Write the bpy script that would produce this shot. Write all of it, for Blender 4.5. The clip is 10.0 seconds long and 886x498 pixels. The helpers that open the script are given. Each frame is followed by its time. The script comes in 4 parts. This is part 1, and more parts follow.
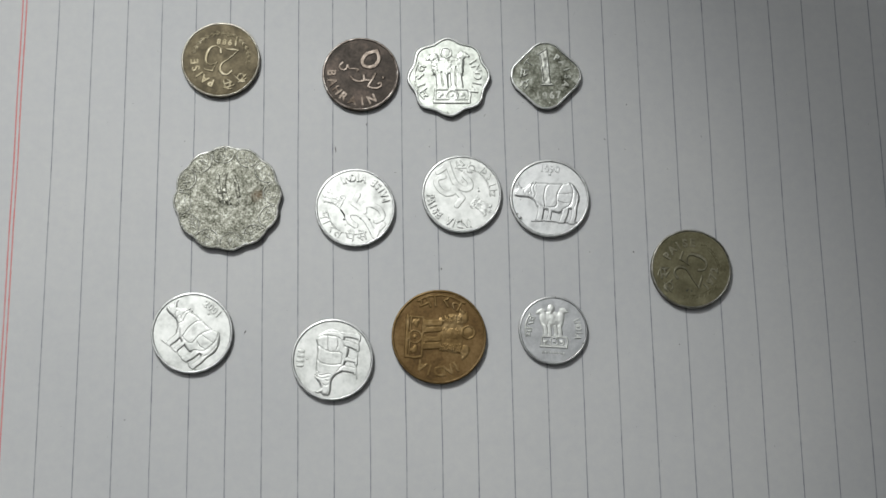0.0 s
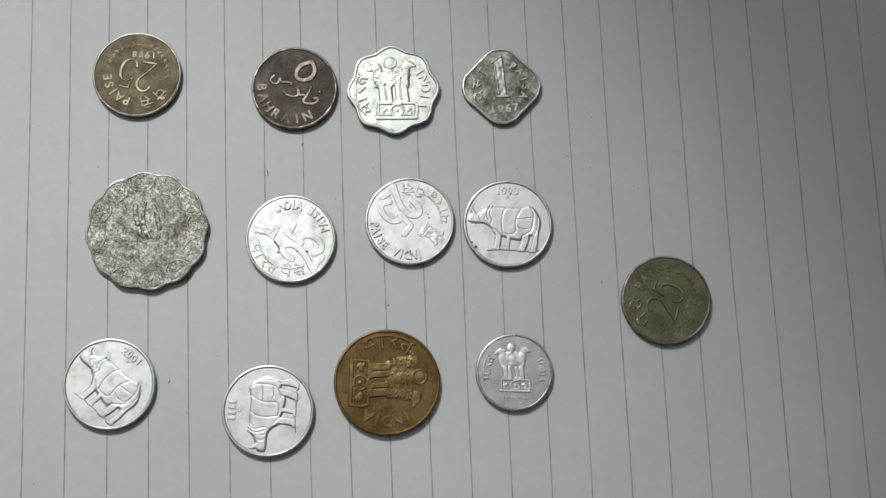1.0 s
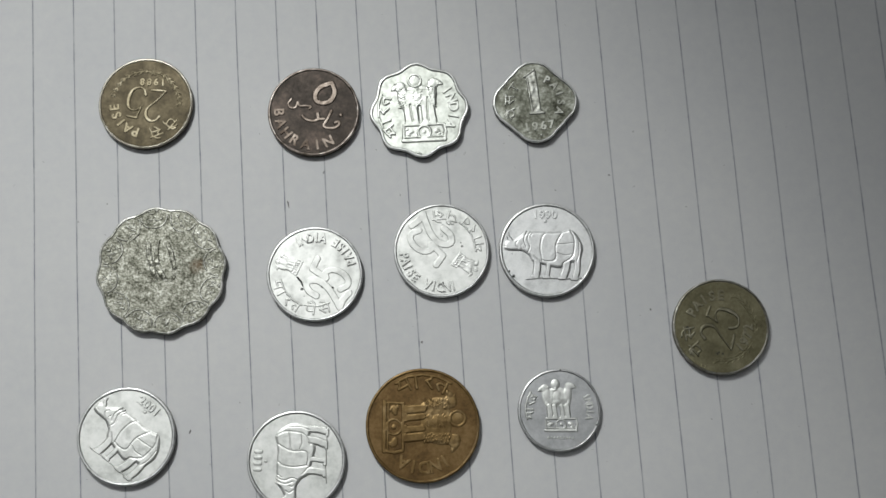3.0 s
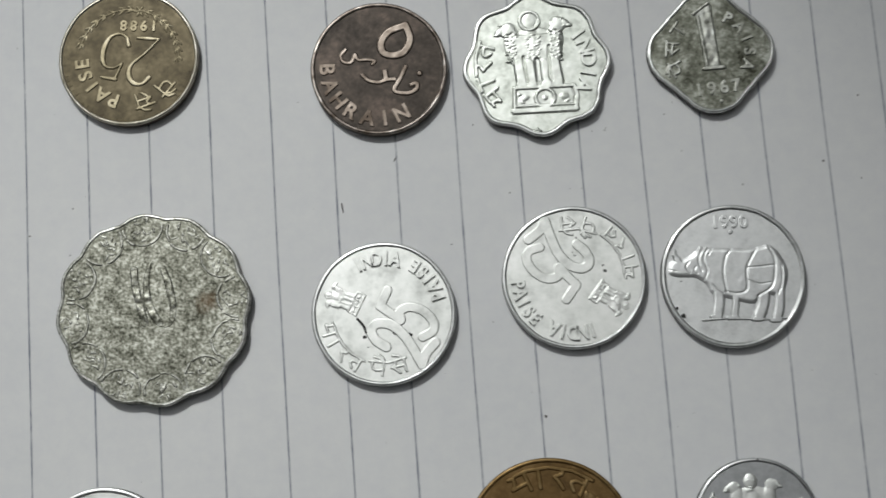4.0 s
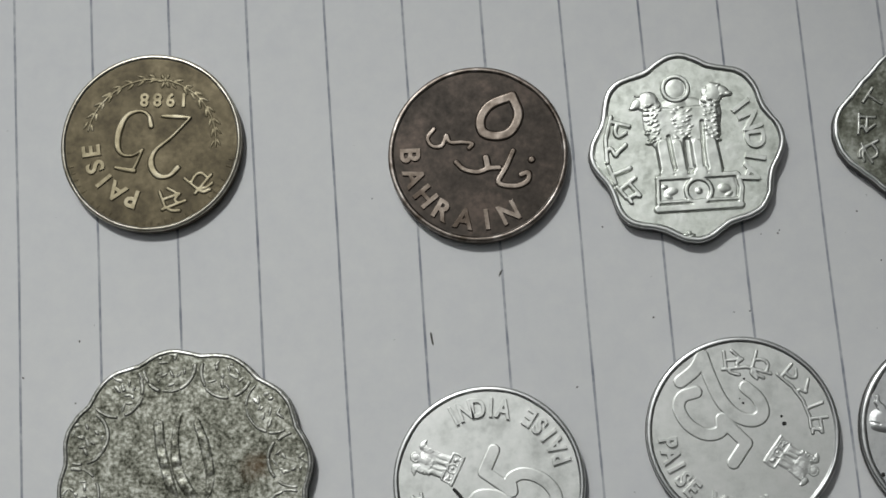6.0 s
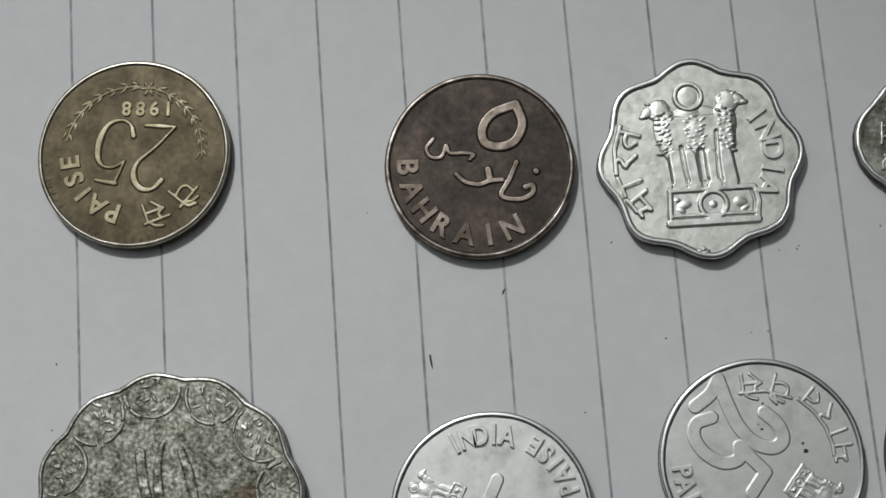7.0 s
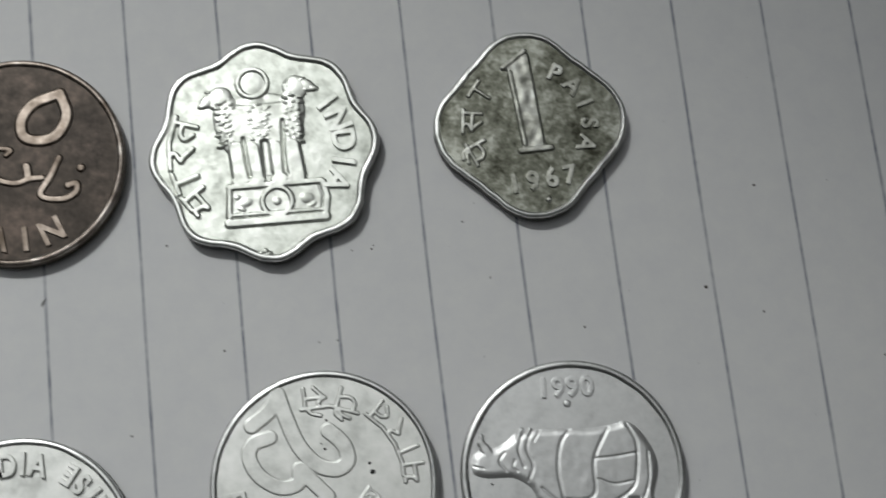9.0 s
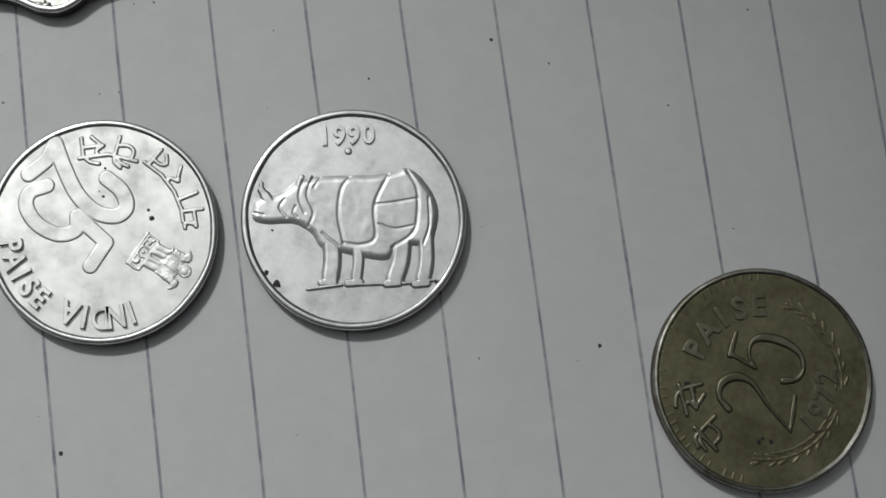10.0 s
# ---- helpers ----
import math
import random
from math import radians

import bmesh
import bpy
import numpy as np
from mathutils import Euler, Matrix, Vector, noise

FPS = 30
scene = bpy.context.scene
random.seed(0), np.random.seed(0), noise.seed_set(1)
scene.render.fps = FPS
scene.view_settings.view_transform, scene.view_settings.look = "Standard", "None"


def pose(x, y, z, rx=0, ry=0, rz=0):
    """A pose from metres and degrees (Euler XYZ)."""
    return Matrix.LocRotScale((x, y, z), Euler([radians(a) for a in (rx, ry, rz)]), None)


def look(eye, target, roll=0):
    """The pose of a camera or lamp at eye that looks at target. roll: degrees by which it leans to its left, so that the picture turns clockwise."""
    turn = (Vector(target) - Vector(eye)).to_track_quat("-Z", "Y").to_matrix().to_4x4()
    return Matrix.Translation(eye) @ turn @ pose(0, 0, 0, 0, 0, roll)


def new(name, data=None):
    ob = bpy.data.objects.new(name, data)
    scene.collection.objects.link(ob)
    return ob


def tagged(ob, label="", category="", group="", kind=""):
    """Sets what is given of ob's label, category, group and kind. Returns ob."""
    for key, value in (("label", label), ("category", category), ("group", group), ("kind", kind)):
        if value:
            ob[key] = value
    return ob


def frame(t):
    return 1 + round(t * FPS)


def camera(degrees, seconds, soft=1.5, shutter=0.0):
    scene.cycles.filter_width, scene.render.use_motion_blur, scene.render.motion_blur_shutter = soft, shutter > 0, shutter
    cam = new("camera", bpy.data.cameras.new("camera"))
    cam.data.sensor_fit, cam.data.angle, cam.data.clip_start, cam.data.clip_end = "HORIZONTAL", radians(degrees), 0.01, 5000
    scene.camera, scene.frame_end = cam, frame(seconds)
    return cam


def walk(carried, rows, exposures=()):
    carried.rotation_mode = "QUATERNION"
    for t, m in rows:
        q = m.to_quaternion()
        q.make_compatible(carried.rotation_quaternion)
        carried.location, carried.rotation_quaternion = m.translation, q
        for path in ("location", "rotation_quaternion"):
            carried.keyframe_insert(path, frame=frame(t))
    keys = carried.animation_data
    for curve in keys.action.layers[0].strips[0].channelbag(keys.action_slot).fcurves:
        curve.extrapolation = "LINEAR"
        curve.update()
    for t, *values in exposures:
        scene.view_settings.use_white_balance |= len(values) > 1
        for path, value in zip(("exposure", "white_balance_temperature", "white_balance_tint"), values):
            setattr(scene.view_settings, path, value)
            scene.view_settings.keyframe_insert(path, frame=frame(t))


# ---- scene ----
cam = camera(34.81, 10.0, soft=1.6, shutter=0.2)
walk(cam, [
    (0, pose(-0.00716, -0.05063, 0.32548, 12.72, -1.01, -1.15)),
    (0.5, pose(-0.00100, -0.03098, 0.30998, 11.23, -0.35, -1.30)),
    (1, pose(-0.00160, -0.03167, 0.29420, 11.87, -2.05, -2.49)),
    (1.5, pose(-0.00214, -0.03621, 0.29395, 13.16, -1.96, -3.49)),
    (2, pose(-0.00385, -0.03888, 0.29591, 14.20, -1.71, -3.87)),
    (2.2, pose(0.00012, -0.03793, 0.29694, 14.16, -1.30, -3.92)),
    (3.3, pose(-0.00149, -0.01301, 0.24114, 11.21, -0.26, -4.20)),
    (3.4, pose(-0.00267, -0.00998, 0.21865, 11.64, -0.37, -4.26)),
    (3.5, pose(-0.00130, -0.00391, 0.20994, 10.58, 0.05, -4.21)),
    (4, pose(-0.01191, 0.00940, 0.18531, 9.66, 0.79, -4.14)),
    (4.5, pose(-0.01950, 0.01534, 0.17407, 10.98, 2.03, -3.89)),
    (5, pose(-0.01837, 0.02682, 0.15800, 10.20, 2.49, -3.99)),
    (5.5, pose(-0.01853, 0.03008, 0.14842, 9.99, 2.60, -4.14)),
    (7, pose(-0.02012, 0.03149, 0.13442, 11.19, 2.19, -4.33)),
    (7.5, pose(-0.02008, 0.03294, 0.13118, 10.55, 2.52, -4.38)),
    (8, pose(-0.01183, 0.03411, 0.12639, 11.83, 0.85, -4.88)),
    (8.5, pose(-0.00039, 0.03127, 0.12302, 12.75, -0.57, -5.62)),
    (9, pose(0.00877, 0.02941, 0.12075, 12.27, -2.48, -6.44)),
    (9.5, pose(0.01739, 0.01937, 0.11975, 10.70, -4.27, -7.13)),
    (9.7, pose(0.01929, 0.01387, 0.11887, 10.77, -4.23, -7.32)),
    (10, pose(0.02106, 0.01166, 0.11855, 9.95, -4.43, -7.45)),
], exposures=((0, -0.08), (1.0, -0.12), (2.2, -0.24), (3.5, -0.05), (4.5, -0.14), (5.5, -0.14), (7.0, -0.32), (7.5, -0.23), (8.0, -0.2), (8.5, -0.3), (9.0, -0.36), (9.5, -0.28), (10.0, -0.36)))

# ---- light: a bright patch added overhead, with an unseen spot beyond the page ----
world = bpy.data.worlds.new("added_overhead_glow")
scene.world = world
world.use_nodes = True
wn, wl = world.node_tree.nodes, world.node_tree.links
# Bright patch added overhead, beyond and left, for the coins to mirror; dim elsewhere.
way = wn.new("ShaderNodeTexCoord").outputs["Generated"]
dot = wn.new("ShaderNodeVectorMath")
dot.operation = "DOT_PRODUCT"
wl.new(way, dot.inputs[0])
dot.inputs[1].default_value = Vector((-0.25, 0.42, 0.87)).normalized()
glow_cap = wn.new("ShaderNodeMapRange")
glow_cap.interpolation_type = "SMOOTHSTEP"
wl.new(dot.outputs["Value"], glow_cap.inputs["Value"])
glow_cap.inputs["From Min"].default_value, glow_cap.inputs["From Max"].default_value = 0.74, 1.0
glow_cap.inputs["To Min"].default_value, glow_cap.inputs["To Max"].default_value = 0.02, 1.02
wl.new(glow_cap.outputs["Result"], wn["Background"].inputs["Strength"])
wn["Background"].inputs["Color"].default_value = (0.97, 1.0, 1.0, 1)

# Unseen key spot; its soft cone stands in for a shadow at upper right.
lamp_data = bpy.data.lights.new("unseen_key_spot", "SPOT")
lamp_data.energy = 8.8
lamp_data.color = (0.98, 1.0, 0.98)
lamp_data.spot_size = radians(34.5)
lamp_data.spot_blend = 1.0
lamp_data.shadow_soft_size = 0.02
lamp = new("unseen_key_spot", lamp_data)
lamp.matrix_world = look((-0.15, 0.36, 0.48), (-0.062, -0.005, 0.0))

MM = 0.001


# ---- materials ----
def nodes_of(name):
    m = bpy.data.materials.new(name)
    m.use_nodes = True
    nt = m.node_tree
    return m, nt, nt.nodes["Principled BSDF"]


def noise_tex(nt, coord, scale, detail=4.0, rough=0.55):
    n = nt.nodes.new("ShaderNodeTexNoise")
    n.inputs["Scale"].default_value = scale
    n.inputs["Detail"].default_value = detail
    n.inputs["Roughness"].default_value = rough
    nt.links.new(coord, n.inputs["Vector"])
    return n


def ramp(nt, fac, stops):
    r = nt.nodes.new("ShaderNodeValToRGB")
    els = r.color_ramp.elements
    while len(els) < len(stops):
        els.new(0.5)
    for e, (p, c) in zip(els, stops):
        e.position, e.color = p, (*c, 1)
    nt.links.new(fac, r.inputs["Fac"])
    return r


def math_node(nt, op, a, b=None):
    n = nt.nodes.new("ShaderNodeMath")
    n.operation = op
    for i, v in enumerate((a, b)):
        if v is None:
            continue
        if isinstance(v, (int, float)):
            n.inputs[i].default_value = v
        else:
            nt.links.new(v, n.inputs[i])
    return n.outputs[0]


def mix_colour(nt, fac, a, b):
    n = nt.nodes.new("ShaderNodeMix")
    n.data_type = "RGBA"
    for sock, v in ((n.inputs["Factor"], fac), (n.inputs["A"], a), (n.inputs["B"], b)):
        if isinstance(v, (int, float)):
            sock.default_value = v
        elif isinstance(v, tuple):
            sock.default_value = (*v, 1)
        else:
            nt.links.new(v, sock)
    return n.outputs["Result"]


def metal(name, dark, mid, light, rough=0.36, metallic=1.0, grain=900.0, stain=160.0, relief=0.25, spread=0.16, bump_mm=0.02, broad=0.6, rust_at=None, patch=0.0):
    """Worn coin metal: broad stains, fine grain, small dents."""
    m, nt, bsdf = nodes_of(name)
    co = nt.nodes.new("ShaderNodeTexCoord").outputs["Object"]
    info = nt.nodes.new("ShaderNodeObjectInfo")
    shift = nt.nodes.new("ShaderNodeVectorMath")
    nt.links.new(co, shift.inputs[0])
    nt.links.new(info.outputs["Location"], shift.inputs[1])
    co = shift.outputs[0]
    big = noise_tex(nt, co, stain, 5, 0.6)
    fine = noise_tex(nt, co, grain, 6, 0.65)
    both = math_node(nt, "ADD", math_node(nt, "MULTIPLY", big.outputs["Fac"], broad), math_node(nt, "MULTIPLY", fine.outputs["Fac"], 1 - broad))
    if patch:
        wide = noise_tex(nt, co, 230, 4, 0.6)
        both = math_node(nt, "ADD", math_node(nt, "MULTIPLY", both, 1 - patch), math_node(nt, "MULTIPLY", wide.outputs["Fac"], patch))
    col = ramp(nt, both, ((0.5 - spread, dark), (0.5, mid), (0.5 + spread, light)))
    tone = col.outputs["Color"]
    if rust_at:
        gap = nt.nodes.new("ShaderNodeVectorMath")
        gap.operation = "DISTANCE"
        nt.links.new(nt.nodes.new("ShaderNodeTexCoord").outputs["Object"], gap.inputs[0])
        gap.inputs[1].default_value = rust_at[0]
        reach = nt.nodes.new("ShaderNodeMapRange")
        nt.links.new(math_node(nt, "ADD", gap.outputs["Value"], math_node(nt, "MULTIPLY", big.outputs["Fac"], rust_at[1] * 1.2)), reach.inputs["Value"])
        reach.inputs["From Min"].default_value, reach.inputs["From Max"].default_value = rust_at[1] * 1.6, rust_at[1] * 0.7
        reach.inputs["To Min"].default_value, reach.inputs["To Max"].default_value = 0, 0.75
        tone = mix_colour(nt, reach.outputs["Result"], tone, (0.10, 0.06, 0.03))
    nt.links.new(tone, bsdf.inputs["Base Color"])
    bsdf.inputs["Metallic"].default_value = metallic
    rr = nt.nodes.new("ShaderNodeMapRange")
    nt.links.new(both, rr.inputs["Value"])
    rr.inputs["From Min"].default_value, rr.inputs["From Max"].default_value = 0.3, 0.7
    rr.inputs["To Min"].default_value, rr.inputs["To Max"].default_value = rough + 0.12, rough - 0.06
    nt.links.new(rr.outputs["Result"], bsdf.inputs["Roughness"])
    bump = nt.nodes.new("ShaderNodeBump")
    bump.inputs["Strength"].default_value = relief
    bump.inputs["Distance"].default_value = bump_mm * MM
    nt.links.new(both, bump.inputs["Height"])
    nt.links.new(bump.outputs["Normal"], bsdf.inputs["Normal"])
    return m


STEEL = metal("stainless_steel", (0.53, 0.54, 0.52), (0.71, 0.72, 0.695), (0.81, 0.81, 0.79), rough=0.5, relief=0.6, bump_mm=0.04, stain=300)
STEEL_DULL = metal("dull_stainless_steel", (0.37, 0.378, 0.385), (0.50, 0.508, 0.515), (0.62, 0.627, 0.635), rough=0.43, relief=0.7, bump_mm=0.035, stain=330, grain=1400)
STEEL_GREY = metal("grey_stainless_steel", (0.52, 0.525, 0.523), (0.69, 0.697, 0.693), (0.79, 0.795, 0.79), rough=0.49, relief=0.65, bump_mm=0.04, stain=320, grain=1300)
ALU = metal("bright_aluminium", (0.40, 0.42, 0.38), (0.63, 0.655, 0.605), (0.77, 0.785, 0.745), rough=0.46, relief=1.0, bump_mm=0.07, stain=420, grain=1500)
ALU_DARK = metal("tarnished_aluminium", (0.045, 0.045, 0.032), (0.19, 0.195, 0.158), (0.46, 0.47, 0.42), rough=0.45, relief=1.0, metallic=0.9, stain=300, grain=1900, bump_mm=0.09, spread=0.13, broad=0.55)
ALU_HIGH = metal("rubbed_bright_aluminium", (0.48, 0.50, 0.455), (0.69, 0.71, 0.665), (0.81, 0.82, 0.785), rough=0.42, relief=0.6, bump_mm=0.04, stain=420, grain=1500)
ALU_PIT = metal("corroded_aluminium", (0.055, 0.055, 0.040), (0.25, 0.25, 0.205), (0.60, 0.60, 0.54), rough=0.5, relief=1.0, metallic=0.85, grain=2700, stain=900, spread=0.10, bump_mm=0.09, broad=0.38, patch=0.2, rust_at=((0.0071, 0.0011, 0.0016), 0.0018))
ALU_PIT_HIGH = metal("corroded_aluminium_high_points", (0.12, 0.12, 0.095), (0.42, 0.42, 0.375), (0.72, 0.72, 0.67), rough=0.46, relief=0.8, metallic=0.9, grain=4200, stain=1100, spread=0.12, patch=0.3, bump_mm=0.06, broad=0.45)
CUPRO = metal("tarnished_cupronickel", (0.042, 0.032, 0.016), (0.078, 0.061, 0.031), (0.125, 0.10, 0.056), rough=0.48, metallic=0.55, stain=240, grain=1700, spread=0.16, relief=0.5, bump_mm=0.035)
CUPRO_EDGE = metal("rubbed_cupronickel", (0.15, 0.125, 0.075), (0.25, 0.215, 0.14), (0.40, 0.36, 0.27), rough=0.44, metallic=0.75)
CUPRO_OLD = metal("olive_cupronickel", (0.085, 0.078, 0.042), (0.17, 0.155, 0.090), (0.26, 0.24, 0.15), rough=0.48, metallic=0.65, stain=220, grain=1500, spread=0.18)
CUPRO_OLD_EDGE = metal("olive_cupronickel_high_points", (0.14, 0.13, 0.085), (0.225, 0.21, 0.145), (0.34, 0.325, 0.25), rough=0.42)
BRONZE = metal("dark_bronze", (0.020, 0.015, 0.011), (0.046, 0.035, 0.027), (0.088, 0.063, 0.050), rough=0.48, metallic=0.55, stain=260, grain=1500, spread=0.14, relief=0.5, bump_mm=0.04)
BRONZE_EDGE = metal("rubbed_bronze", (0.09, 0.07, 0.056), (0.20, 0.165, 0.138), (0.36, 0.31, 0.27), rough=0.42, spread=0.12)
BRASS = metal("worn_nickel_brass", (0.068, 0.038, 0.012), (0.145, 0.085, 0.029), (0.23, 0.145, 0.06), rough=0.46, metallic=0.7, stain=220, grain=1500, spread=0.15, relief=0.5, bump_mm=0.035)
BRASS_EDGE = metal("rubbed_nickel_brass", (0.12, 0.072, 0.025), (0.20, 0.128, 0.05), (0.32, 0.225, 0.11), rough=0.42, metallic=0.8)

STEEL_RIM = metal("polished_steel_rim", (0.52, 0.53, 0.52), (0.70, 0.71, 0.70), (0.80, 0.80, 0.79), rough=0.34, stain=350, spread=0.12)
DULL_RIM = metal("polished_dull_steel_rim", (0.46, 0.47, 0.47), (0.62, 0.63, 0.63), (0.74, 0.74, 0.74), rough=0.34, stain=350, spread=0.12)
ALU_RIM = metal("polished_aluminium_rim", (0.50, 0.51, 0.49), (0.70, 0.71, 0.69), (0.80, 0.80, 0.79), rough=0.34, stain=350, spread=0.12)
CUPRO_RIM = metal("polished_cupronickel_rim", (0.26, 0.235, 0.18), (0.46, 0.43, 0.36), (0.66, 0.64, 0.58), rough=0.36, stain=300, spread=0.12)
OLIVE_RIM = metal("polished_olive_rim", (0.17, 0.16, 0.12), (0.32, 0.31, 0.27), (0.52, 0.51, 0.48), rough=0.38, stain=300, spread=0.12)
BRONZE_RIM = metal("rubbed_bronze_rim", (0.10, 0.08, 0.065), (0.25, 0.215, 0.19), (0.50, 0.46, 0.42), rough=0.40, stain=330, spread=0.11)
ALU_MID = metal("half_rubbed_aluminium", (0.24, 0.245, 0.21), (0.45, 0.455, 0.41), (0.66, 0.67, 0.63), rough=0.42, relief=0.8, stain=420, grain=1600, bump_mm=0.05, spread=0.14)

PIT_RIM = metal("worn_corroded_rim", (0.16, 0.16, 0.135), (0.42, 0.42, 0.385), (0.74, 0.74, 0.71), rough=0.42, stain=420, grain=2500, spread=0.12, relief=0.8, bump_mm=0.05)
# Edge walls darker than the rims: grime, plus contact shade put into the colour.
GREY_SIDE = metal("grimy_shaded_grey_edge", (0.03, 0.03, 0.03), (0.075, 0.075, 0.07), (0.16, 0.16, 0.15), rough=0.55, metallic=0.7)
BROWN_SIDE = metal("grimy_shaded_brown_edge", (0.03, 0.024, 0.015), (0.065, 0.052, 0.035), (0.12, 0.10, 0.07), rough=0.5, metallic=0.6)
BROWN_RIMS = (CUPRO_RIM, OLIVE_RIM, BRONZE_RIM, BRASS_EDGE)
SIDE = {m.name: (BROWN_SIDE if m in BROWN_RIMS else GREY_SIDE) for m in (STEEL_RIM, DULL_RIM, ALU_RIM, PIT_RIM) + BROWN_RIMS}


def plain(name, colour, rough=0.8):
    m, nt, bsdf = nodes_of(name)
    co = nt.nodes.new("ShaderNodeTexCoord").outputs["Object"]
    n = noise_tex(nt, co, 500)
    c = ramp(nt, n.outputs["Fac"], ((0.3, tuple(v * 0.8 for v in colour)), (0.7, tuple(min(1, v * 1.2) for v in colour))))
    nt.links.new(c.outputs["Color"], bsdf.inputs["Base Color"])
    bsdf.inputs["Roughness"].default_value = rough
    return m


INK = plain("dark_grit", (0.06, 0.055, 0.05))
GRIME = plain("black_grime", (0.012, 0.011, 0.01), 0.6)



def ink_material(name, ink, least, most):
    """Printed line: ink that lies thinner and thicker on the fibres."""
    m, nt, bsdf = nodes_of(name)
    co = nt.nodes.new("ShaderNodeTexCoord").outputs["Object"]
    blot, fine = noise_tex(nt, co, 260, 3), noise_tex(nt, co, 1500, 3)
    cover = nt.nodes.new("ShaderNodeMapRange")
    nt.links.new(math_node(nt, "ADD", math_node(nt, "MULTIPLY", blot.outputs["Fac"], 0.6), math_node(nt, "MULTIPLY", fine.outputs["Fac"], 0.4)), cover.inputs["Value"])
    cover.inputs["From Min"].default_value, cover.inputs["From Max"].default_value = 0.32, 0.62
    cover.inputs["To Min"].default_value, cover.inputs["To Max"].default_value = least, most
    nt.links.new(mix_colour(nt, cover.outputs["Result"], (0.66, 0.665, 0.67), ink), bsdf.inputs["Base Color"])
    bsdf.inputs["Roughness"].default_value = 0.75
    bsdf.inputs["Specular IOR Level"].default_value = 0.25
    return m


def paper_material():
    m, nt, bsdf = nodes_of("ruled_paper")
    co = nt.nodes.new("ShaderNodeTexCoord").outputs["Object"]
    fine = noise_tex(nt, co, 1500, 3)
    tone = noise_tex(nt, co, 18, 4)
    sheet = ramp(nt, tone.outputs["Fac"], ((0.3, (0.635, 0.64, 0.65)), (0.7, (0.70, 0.70, 0.70))))
    fleck = noise_tex(nt, co, 420, 5, 0.7)
    tint = ramp(nt, fleck.outputs["Fac"], ((0.3, (0.93, 0.93, 0.945)), (0.7, (1.0, 1.0, 0.99))))
    both = nt.nodes.new("ShaderNodeMix")
    both.data_type, both.blend_type = "RGBA", "MULTIPLY"
    both.inputs["Factor"].default_value = 1.0
    nt.links.new(sheet.outputs["Color"], both.inputs["A"])
    nt.links.new(tint.outputs["Color"], both.inputs["B"])
    nt.links.new(both.outputs["Result"], bsdf.inputs["Base Color"])
    bsdf.inputs["Roughness"].default_value = 0.75
    bsdf.inputs["Specular IOR Level"].default_value = 0.25
    bump = nt.nodes.new("ShaderNodeBump")
    bump.inputs["Strength"].default_value = 0.35
    bump.inputs["Distance"].default_value = 0.02 * MM
    nt.links.new(fine.outputs["Fac"], bump.inputs["Height"])
    wave = nt.nodes.new("ShaderNodeBump")
    wave.inputs["Strength"].default_value = 0.5
    wave.inputs["Distance"].default_value = 0.6 * MM
    low = noise_tex(nt, co, 30, 2)
    nt.links.new(low.outputs["Fac"], wave.inputs["Height"])
    nt.links.new(bump.outputs["Normal"], wave.inputs["Normal"])
    nt.links.new(wave.outputs["Normal"], bsdf.inputs["Normal"])
    return m


def wood_material():
    m, nt, bsdf = nodes_of("brown_wood")
    co = nt.nodes.new("ShaderNodeTexCoord").outputs["Object"]
    mp = nt.nodes.new("ShaderNodeMapping")
    mp.inputs["Scale"].default_value = (3, 40, 3)
    nt.links.new(co, mp.inputs["Vector"])
    n = noise_tex(nt, mp.outputs["Vector"], 3, 6)
    c = ramp(nt, n.outputs["Fac"], ((0.3, (0.10, 0.055, 0.03)), (0.7, (0.22, 0.13, 0.07))))
    nt.links.new(c.outputs["Color"], bsdf.inputs["Base Color"])
    bsdf.inputs["Roughness"].default_value = 0.5
    return m


# ---- mesh helpers ----
def mesh_object(name, verts, faces, material, smooth=True):
    me = bpy.data.meshes.new(name)
    me.from_pydata(verts, [], faces)
    me.materials.append(material)
    if smooth:
        me.polygons.foreach_set("use_smooth", [True] * len(me.polygons))
    me.update()
    return new(name, me)


def part(name, verts, faces, material, parent, label="", smooth=True):
    ob = mesh_object(name, verts, faces, material, smooth)
    ob.parent = parent
    return tagged(ob, label) if label else ob


# ---- the table and the page ----
def slab(name, x0, x1, y0, y1, z0, z1, material, bevel):
    bm = bmesh.new()
    bmesh.ops.create_cube(bm, size=1)
    for v in bm.verts:
        v.co = ((x0 + x1) / 2 + v.co.x * (x1 - x0), (y0 + y1) / 2 + v.co.y * (y1 - y0), (z0 + z1) / 2 + v.co.z * (z1 - z0))
    bmesh.ops.bevel(bm, geom=bm.edges[:], offset=bevel, segments=2, affect="EDGES")
    me = bpy.data.meshes.new(name)
    bm.to_mesh(me)
    bm.free()
    me.materials.append(material)
    return new(name, me)


SHEET = 0.12 * MM
table = slab("table_top", -0.55, 0.65, -0.35, 0.45, -0.03, -SHEET, wood_material(), 0.003)
tagged(table, "brown wooden table top under the ruled page", "table", kind="structure")


